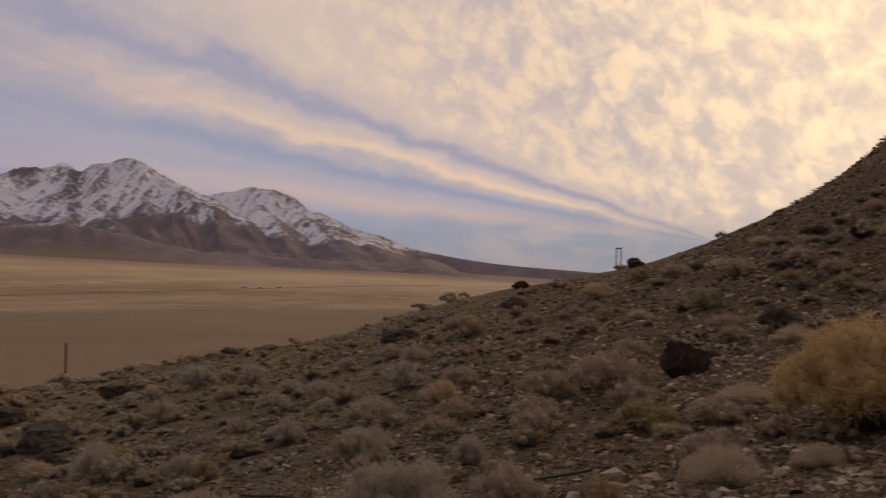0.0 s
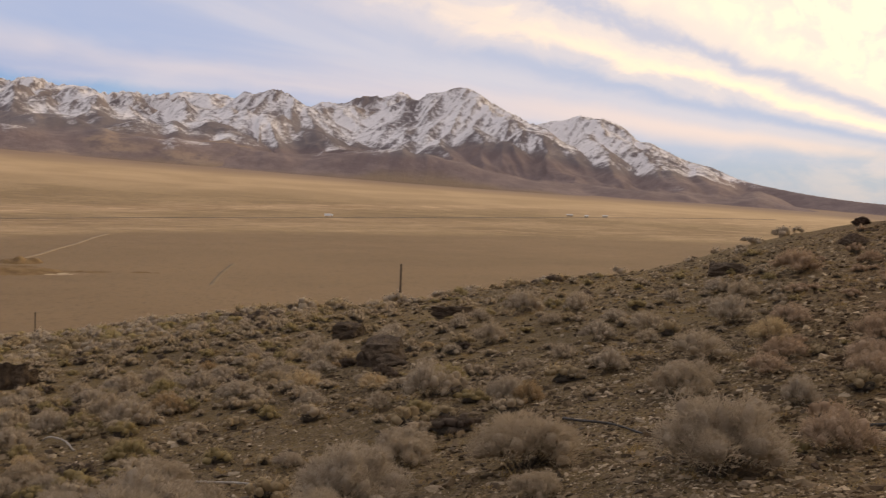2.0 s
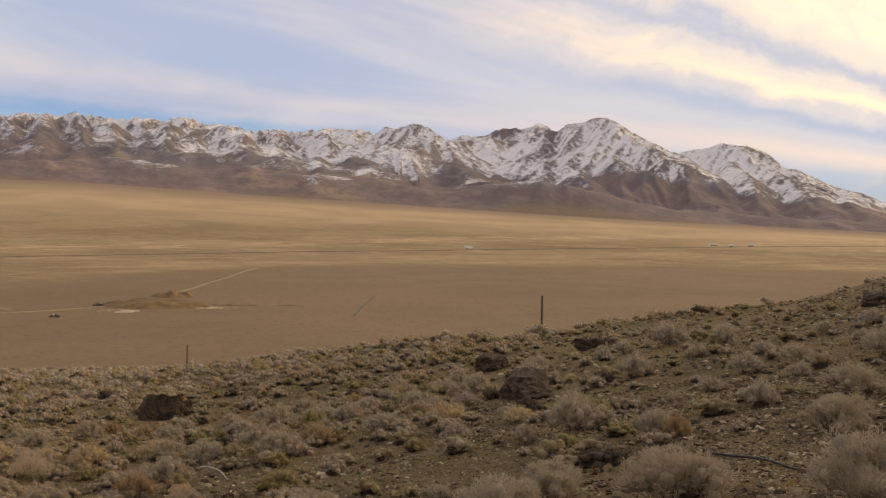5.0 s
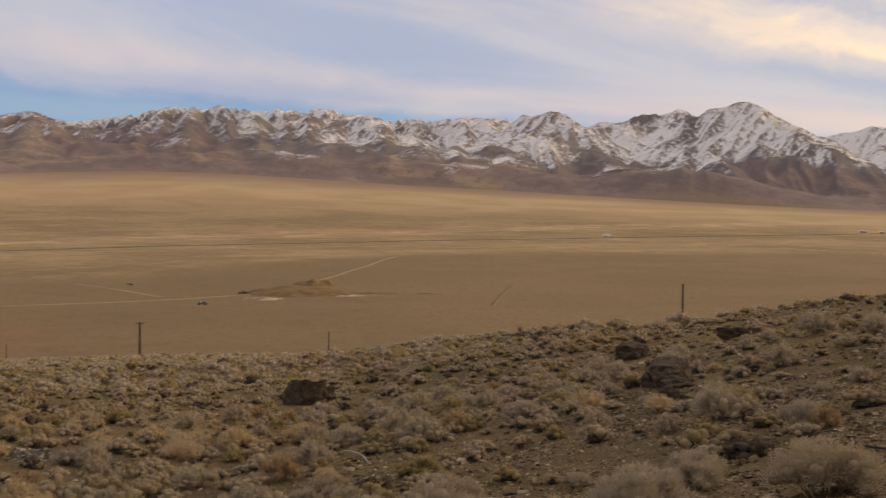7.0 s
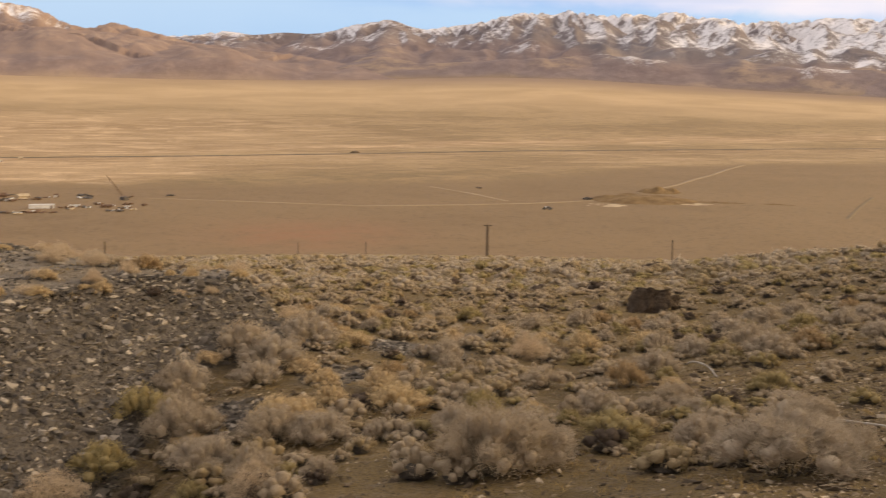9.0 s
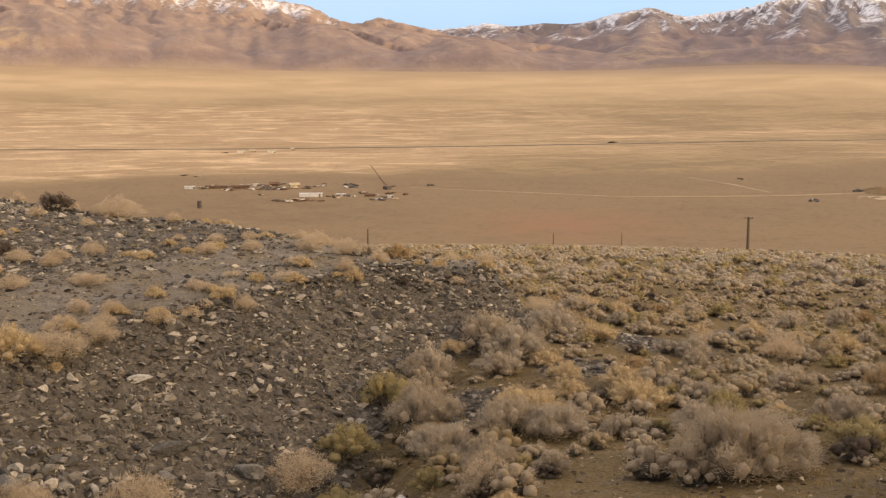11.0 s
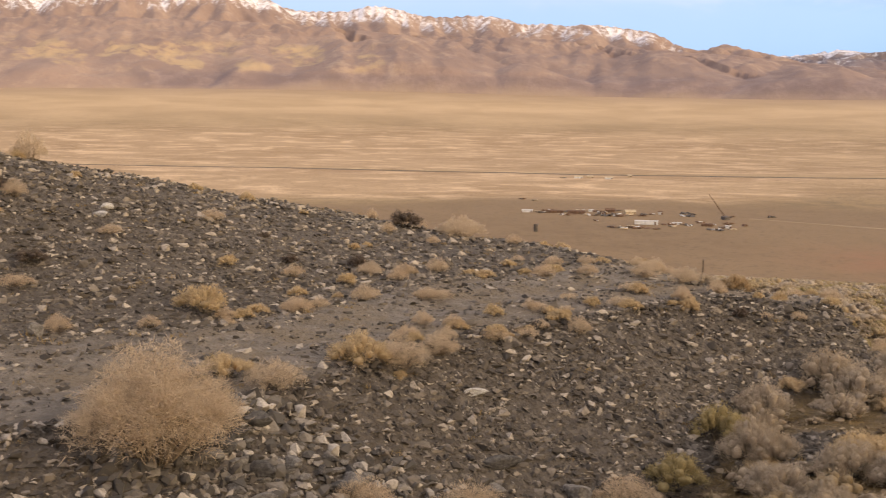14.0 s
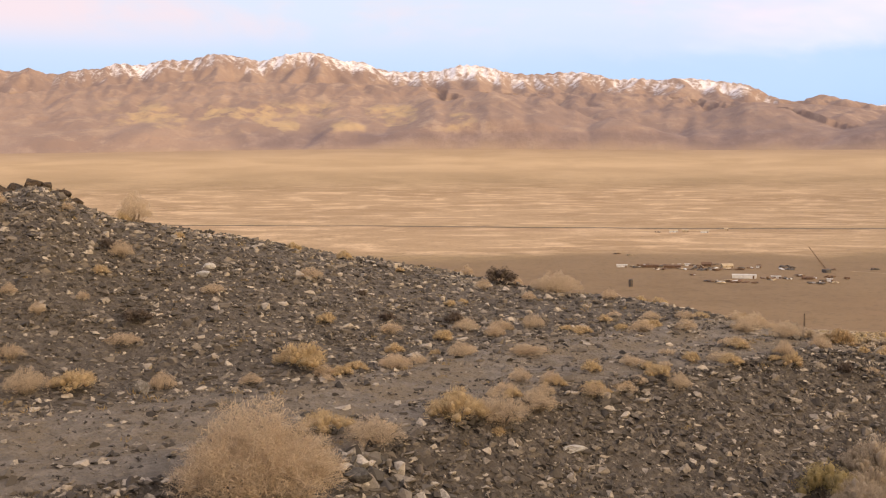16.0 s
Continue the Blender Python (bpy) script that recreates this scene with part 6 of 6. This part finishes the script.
def stick(name, az, r, az2, r2, radius, mat, label, rise=0.0, category="stick"):
    """A branch or pipe that lies on the ground between two points."""
    (x0, y0, _), (x1, y1, _) = seat(az, r), seat(az2, r2)
    cu = bpy.data.curves.new(name, "CURVE")
    cu.dimensions, cu.bevel_depth, cu.bevel_resolution = "3D", radius, 2
    sp = cu.splines.new("POLY")
    n = 12
    sp.points.add(n)
    for i in range(n + 1):
        t = i / n
        wob = 0.05 * math.sin(t * 7 + az)
        px, py = x0 + (x1 - x0) * t + wob, y0 + (y1 - y0) * t
        sp.points[i].co = (px, py, ground_z(px, py) + radius * 0.8 + rise * math.sin(math.pi * min(1, t * 1.3)) * (1 - t * 0.2), 1)
        sp.points[i].radius = 1.0 - 0.35 * t
    cu.materials.append(mat)
    me = bpy.data.meshes.new_from_object(bpy.data.objects.new("tmp", cu))
    me.name = name
    tagged(new(name, me), label, category)


stick("bleached_branch", -34.3, 17.3, -32.8, 15.6, 0.015, BLEACHED, "curved bleached grey branch lying in sagebrush", 0.10)
stick("bleached_branch", -27.2, 11.8, -23.4, 10.8, 0.012, BLEACHED, "straight bleached grey branch on the soil", 0.02)
stick("black_pipe", 2.0, 10.4, 7.7, 10.8, 0.016, BLACKPIPE, "black plastic pipe lying across stony soil", 0.03, "pipe")
stick("black_pipe", -9.6, 11.9, -5.1, 10.3, 0.014, BLACKPIPE, "black plastic pipe lying across stony soil", 0.03, "pipe")


# ---------------------------------------------------------------- the valley: highway, tracks, diggings and the small settlement
def on_plain(az, el):
    """A point of the valley floor, by bearing and by the angle at which it lies below the eye."""
    r = -FLOOR / math.tan(radians(-el))
    for _ in range(12):
        x, y = bearing(az, r)
        r = 0.5 * r + 0.5 * (EYE - ground_z(x, y)) / math.tan(radians(-el))
    x, y = bearing(az, r)
    return x, y


def strip(name, points, width, mat, label, category, rise=0.12, crown=0.0):
    """A road laid on the ground along a line of points."""
    line, cross = [], []
    P = [Vector(p) for p in points]
    dense = []
    for a, b in zip(P[:-1], P[1:]):
        n = max(2, int((b - a).length / 12))
        dense += [a.lerp(b, i / n) for i in range(n)]
    dense.append(P[-1])
    verts, faces = [], []
    for i, p in enumerate(dense):
        d = (dense[min(i + 1, len(dense) - 1)] - dense[max(i - 1, 0)]).normalized()
        side = Vector((-d.y, d.x))
        w = width * (0.85 + 0.3 * noise.noise((p.x * 0.03, p.y * 0.03, 1.0)))
        for k, (u, h) in enumerate(((-0.5, -0.4), (-0.42, rise), (0.0, rise + crown), (0.42, rise), (0.5, -0.4))):
            q = p + side * w * u
            verts.append((q.x, q.y, ground_z(q.x, q.y) + h))
        if i:
            n = 5 * i
            for k in range(4):
                faces.append((n + k, n + k + 1, n + k - 4, n + k - 5))
    ob = mesh_object(name, verts, faces, mat, flat=False)
    tagged(ob, label, category, kind="structure")


strip("road_highway", [on_plain(a, e) for a, e in HIGHWAY], 11, ASPHALT, "straight two-lane highway on a low embankment", "highway", 0.3, 0.1)
strip("road_track", [on_plain(a, e) for a, e in ((-60, -5.15), (-55, -5.35), (-50, -5.52), (-45, -5.42), (-41.5, -5.28), (-38.6, -5.08))], 5, DIRTROAD, "pale dirt track across the valley floor", "track")
strip("road_mine_track", [on_plain(a, e) for a, e in ((-36.4, -4.66), (-35.4, -4.42), (-34.6, -4.2), (-33.9, -3.95), (-33.0, -3.68), (-32.3, -3.4), (-31.6, -3.2))], 4.5, DIRTROAD, "pale dirt track leading to the diggings", "track")
strip("road_side_track", [on_plain(a, e) for a, e in ((-46.6, -4.55), (-44.6, -4.85), (-42.8, -5.2))], 4, DIRTROAD, "faint dirt track on the valley floor", "track")


strip("road_faint_track", [on_plain(a, e) for a, e in ((-26.83, -5.53), (-26.36, -4.96), (-25.79, -4.49))], 3, FAINTROAD, "faint dirt track on the valley floor", "track", 0.05)


def heap(name, az, el, length, width, height, mat, label, category="mound", turn=0.0, seed=1):
    """A dumped mound of earth."""
    n, m = 36, 18
    x, y = on_plain(az, el)
    u, v = np.meshgrid(np.linspace(-1, 1, n), np.linspace(-1, 1, m))
    fall = np.clip(1 - u * u - v * v, 0, None) ** 0.8
    lumpy = 0.6 + 0.5 * fbm(u * 3 + seed, v * 2, 3, seed=seed)
    c, s_ = math.cos(turn), math.sin(turn)
    lx, ly = u * length / 2, v * width / 2
    X, Y = x + lx * c - ly * s_, y + lx * s_ + ly * c
    Z = land(X, Y)[0] - 0.3 + (height * fall * lumpy)
    ob = grid_mesh(name, X, Y, Z, mat)
    tagged(ob, label, category)


def across(az):
    return radians(-az)


heap("dirt_mound", -36.2, -5.0, 60, 50, 4.6, SPOIL, "wide brown spoil mound at old diggings", turn=across(-36), seed=3)
heap("dirt_mound", -35.5, -4.6, 26, 24, 5.0, SPOIL, "dark brown spoil ridge at old diggings", turn=across(-35), seed=5)
heap("dirt_mound", -32.8, -5.0, 36, 14, 1.0, SPOIL, "low brown spoil bank at old diggings", turn=across(-33), seed=7)
heap("tailings_fan", -34.0, -5.12, 26, 18, 0.7, PALEDIRT, "pale tailings fan at old diggings", "tailings", across(-34), 9)
heap("tailings_fan", -38.0, -5.28, 30, 30, 0.7, PALEDIRT, "pale tailings fan at old diggings", "tailings", across(-38), 11)
heap("dirt_mound", -29.9, -5.0, 20, 8, 1.0, SPOIL, "low brown spoil bank on the valley floor", turn=across(-30), seed=13)
heap("tailings_fan", -37.2, -5.32, 26, 9, 0.5, PALEDIRT, "pale tailings rim at old diggings", "tailings", across(-37), 21)
heap("tailings_fan", -33.2, -5.10, 24, 7, 0.6, PALEDIRT, "pale tailings rim at old diggings", "tailings", across(-33), 22)
heap("pale_flat", -48.0, -4.35, 40, 60, 0.4, PALEDIRT, "pale bare patch on the valley floor", "bare patch", across(-48), 15)


def hut(name, az, el, w, d, h, wall, roof, label, category, turn=0.0, pitch=0.25, windows=2):
    """A small building or trailer: walls, roof, windows and a door."""
    x, y = on_plain(az, el)
    h = 0.78 * h
    root = new(name)
    root.location, root.rotation_euler = (x, y, ground_z(x, y)), (0, 0, across(az) + turn)
    bm = bmesh.new()
    box(bm, 0, 0, h / 2, w, d, h, 0.06)
    part("wall", bm, wall, root)
    bm = bmesh.new()
    rise = d * pitch
    pts = [(-w / 2 - 0.2, -d / 2 - 0.2, h), (w / 2 + 0.2, -d / 2 - 0.2, h), (w / 2 + 0.2, d / 2 + 0.2, h), (-w / 2 - 0.2, d / 2 + 0.2, h), (-w / 2 - 0.2, 0, h + rise), (w / 2 + 0.2, 0, h + rise)]
    vs = [bm.verts.new((a, b, c + 0.02)) for a, b, c in pts]
    for f in ((0, 1, 5, 4), (2, 3, 4, 5), (0, 4, 3), (1, 2, 5), (3, 2, 1, 0)):
        bm.faces.new([vs[k] for k in f])
    part("roof", bm, roof, root)
    for k in range(windows):
        bm = bmesh.new()
        box(bm, -w / 2 + w * (k + 0.8) / (windows + 0.6), -d / 2 - 0.02, h * 0.6, min(0.7, w * 0.12), 0.06, h * 0.2)
        part("window", bm, GLASSDARK, root)
    bm = bmesh.new()
    box(bm, w * 0.38, -d / 2 - 0.02, h * 0.4, 0.8, 0.06, h * 0.78)
    part("door", bm, RUST, root)
    tagged(root, label, category, "buildings of the settlement")


hut("mobile_home", -64.85, -5.55, 11, 3.2, 2.2, WHITEWALL, WHITEWALL, "long white mobile home on the valley floor", "mobile home", pitch=0.08, windows=0)
hut("trailer", -70.6, -5.08, 5.5, 2.6, 1.7, WHITEWALL, WHITEWALL, "small white caravan at the edge of the settlement", "trailer", pitch=0.06)
hut("cabin", -65.65, -5.06, 5.5, 4.0, 1.5, TANWALL, TANWALL, "tan cabin with a pitched roof", "cabin", turn=0.3)
hut("trailer", -67.5, -5.0, 2.8, 2.0, 1.5, WHITEWALL, WHITEWALL, "small white caravan among sheds", "trailer", pitch=0.06)
hut("trailer", -63.4, -5.52, 4.5, 2.4, 1.3, WHITEWALL, WHITEWALL, "low white trailer beside scrap", "trailer", pitch=0.05)
hut("trailer", -61.0, -5.62, 2.6, 2.0, 1.5, WHITEWALL, WHITEWALL, "small white trailer beside scrap", "trailer", pitch=0.05)
hut("shed", -66.6, -5.0, 5.0, 4.0, 1.5, RUST, RUST, "small rusty sheet-metal shed with a pitched roof", "shed")
hut("shed", -68.2, -5.1, 9.0, 4.0, 1.6, RUST, RUST, "long low rusty sheet-metal shed", "shed", pitch=0.12)
hut("shed", -69.3, -5.08, 10.0, 3.0, 1.5, RUST, RUST, "long low rusty sheet-metal shed", "shed", pitch=0.1)
hut("shed", -62.0, -5.55, 5.0, 3.0, 1.3, RUST, RUST, "low rusty shed among scrap", "shed", pitch=0.1)
hut("shed", -64.2, -5.05, 2.2, 2.2, 1.5, WHITEWALL, RUST, "pale shed with a rusty roof", "shed")
for k, (az, el, w) in enumerate(((-68.15, -3.40, 6.5), (-67.6, -3.38, 5), (-66.7, -3.42, 6), (-65.7, -3.3, 3))):
    hut("farm_building", az, el, w, 4, 1.7, TANWALL if k % 2 else WHITEWALL, TANWALL, "pale farm building beside the highway", "building", windows=1)
for k, (az, el, w) in enumerate(((-9.6, -1.62, 9), (-8.8, -1.64, 6), (-7.9, -1.60, 8))):
    hut("farm_building", az, el, w, 6, 2.6, TANWALL, WHITEWALL, "distant pale building in the valley", "building", windows=3)


def scrap(az, el, w, h, mat, label, seed):
    """A heap of scrap: tilted sheets, beams and lumps."""
    rng = random.Random(seed)
    x, y = on_plain(az, el)
    root = new("scrap_heap")
    root.location, root.rotation_euler = (x, y, ground_z(x, y)), (0, 0, across(az))
    for k in range(6):
        bm = bmesh.new()
        box(bm, 0, 0, 0, rng.uniform(0.2, 0.5) * w, rng.uniform(0.5, 2.0), rng.uniform(0.15, 0.5) * h, 0.04)
        ob = part("scrap_piece", bm, mat if k % 3 else rng.choice((DARKSTEEL, RUST, WHITEWALL)), root)
        ob.location = (rng.uniform(-0.4, 0.4) * w, rng.uniform(-2, 2), 0.3 * h * rng.random() + 0.2)
        ob.rotation_euler = (rng.uniform(-0.2, 0.2), rng.uniform(-0.3, 0.3), rng.uniform(0, 3))
    tagged(root, label, "scrap heap", "scrap round the settlement")


for k, (az, el, w) in enumerate(((-69.9, -5.1, 6), (-68.8, -5.2, 7), (-67.0, -5.12, 6), (-66.0, -5.2, 8), (-65.0, -5.1, 4), (-63.8, -5.55, 6), (-62.8, -5.55, 6), (-62.4, -5.42, 5), (-61.6, -5.75, 7), (-61.0, -5.45, 4), (-66.4, -5.75, 7), (-65.4, -5.75, 6), (-63.0, -5.0, 8), (-60.2, -5.5, 3), (-59.0, -5.05, 4))):
    scrap(az, el, w, 1.5, RUST if k % 2 else DARKSTEEL, "rusty and dark scrap on the valley floor", 70 + k)
for k, (az, el, w) in enumerate(((-69.6, -5.0, 8), (-68.4, -5.0, 7), (-67.8, -5.15, 6), (-66.9, -5.02, 5), (-66.3, -5.1, 5), (-65.7, -5.14, 8), (-64.6, -5.08, 3), (-62.6, -5.05, 7), (-63.5, -5.62, 5), (-61.8, -5.5, 4), (-61.3, -5.62, 4), (-60.8, -5.7, 3), (-67.3, -5.45, 3), (-61.0, -5.1, 6), (-65.9, -5.8, 5), (-64.3, -5.78, 4), (-68.9, -3.4, 5), (-70.3, -4.5, 7), (-70.9, -4.45, 6), (-69.0, -5.06, 9), (-68.0, -4.96, 7), (-67.2, -5.0, 6), (-66.2, -4.95, 6), (-68.7, -5.16, 9), (-67.4, -5.18, 8), (-66.6, -5.2, 9), (-70.0, -5.04, 6), (-65.2, -5.16, 7), (-62.9, -5.12, 9), (-65.8, -5.7, 8), (-65.0, -5.74, 8))):
    scrap(az, el, w, 0.9, (RUST, DARKSTEEL, TANWALL)[k % 3], "low rusty scrap and timber on the valley floor", 120 + k)
for k, (az, el, w, h) in enumerate(((-40.8, -5.55, 5.5, 2.0), (-38.9, -5.04, 7.0, 2.0), (-37.9, -4.9, 4.0, 1.8), (-44.2, -4.6, 3.0, 1.2), (-50.2, -2.95, 9.0, 2.4))):
    scrap(az, el, w, h, DARKSTEEL, "dark derelict machinery on the valley floor", 90 + k)


def boom(az0, el0, az1, top_el):
    """A leaning lattice boom."""
    x0, y0 = on_plain(az0, el0)
    r = math.hypot(x0, y0)
    x1, y1 = bearing(az1, r)
    z0, z1 = ground_z(x0, y0), EYE + r * math.tan(radians(top_el))
    root = new("crane_boom")
    root.location = (x0, y0, z0)
    tip = Vector((x1 - x0, y1 - y0, z1 - z0))
    bm = bmesh.new()
    box(bm, 0, 0, 0.7, 4.5, 2.6, 1.8, 0.1)
    part("base", bm, DARKSTEEL, root)
    for dx in (-0.35, 0.35):
        bm = bmesh.new()
        rod(bm, (dx, dx, 1.2), tip + Vector((dx * 0.3, 0, 0)), 0.10, 0.07, 6)
        part("chord", bm, RUST, root)
    for k in range(9):
        t = (k + 0.5) / 10
        a, b = tip * t + Vector((-0.35, 0, 1.2 * (1 - t))), tip * (t + 0.08) + Vector((0.35, 0, 1.2 * (1 - t)))
        bm = bmesh.new()
        rod(bm, a, b, 0.07, 0.07, 5)
        part("brace", bm, RUST, root)
    tagged(root, "rusty lattice boom leaning over scrap", "crane boom")


boom(-61.15, -5.22, -61.95, -4.03)


def truck(az, el, length, turn):
    """A box truck on the highway."""
    x, y = on_plain(az, el)
    root = new("truck")
    root.location, root.rotation_euler = (x, y, ground_z(x, y) + 1.1), (0, 0, turn)
    bm = bmesh.new()
    box(bm, -length * 0.13, 0, 2.3, length * 0.72, 2.5, 2.7, 0.08)
    part("cargo_box", bm, TRUCKPAINT, root)
    bm = bmesh.new()
    box(bm, length * 0.37, 0, 1.8, length * 0.22, 2.3, 2.2, 0.2)
    cab = part("cab", bm, TRUCKPAINT, root)
    bm = bmesh.new()
    box(bm, length * 0.485, 0, 2.2, 0.06, 2.0, 0.8)
    part("windscreen", bm, GLASSDARK, cab)
    for wx in (-0.32, -0.2, 0.36):
        for wy in (-1.1, 1.1):
            bm = bmesh.new()
            rod(bm, (wx * length, wy - 0.14, 0.5), (wx * length, wy + 0.14, 0.5), 0.5, 0.5, 14)
            part("wheel", bm, TYRE, root)
    tagged(root, "white box truck driving on the highway", "truck")


truck(-21.3, -2.12, 10.5, radians(21))


def barrel(az, r, h):
    x, y, z = seat(az, r)
    root = new("steel_drum")
    root.location = (x, y, z)
    bm = bmesh.new()
    rod(bm, (0, 0, -0.1), (0, 0, h), h * 0.3, h * 0.3, 16)
    part("body", bm, DARKSTEEL, root)
    for zz in (0.33, 0.66, 0.97):
        bm = bmesh.new()
        rod(bm, (0, 0, h * zz - 0.03), (0, 0, h * zz + 0.03), h * 0.32, h * 0.32, 16)
        part("rim", bm, RUST, root)
    tagged(root, "black upright steel tank on the valley floor", "tank")


barrel(-70.17, 521, 3.3)
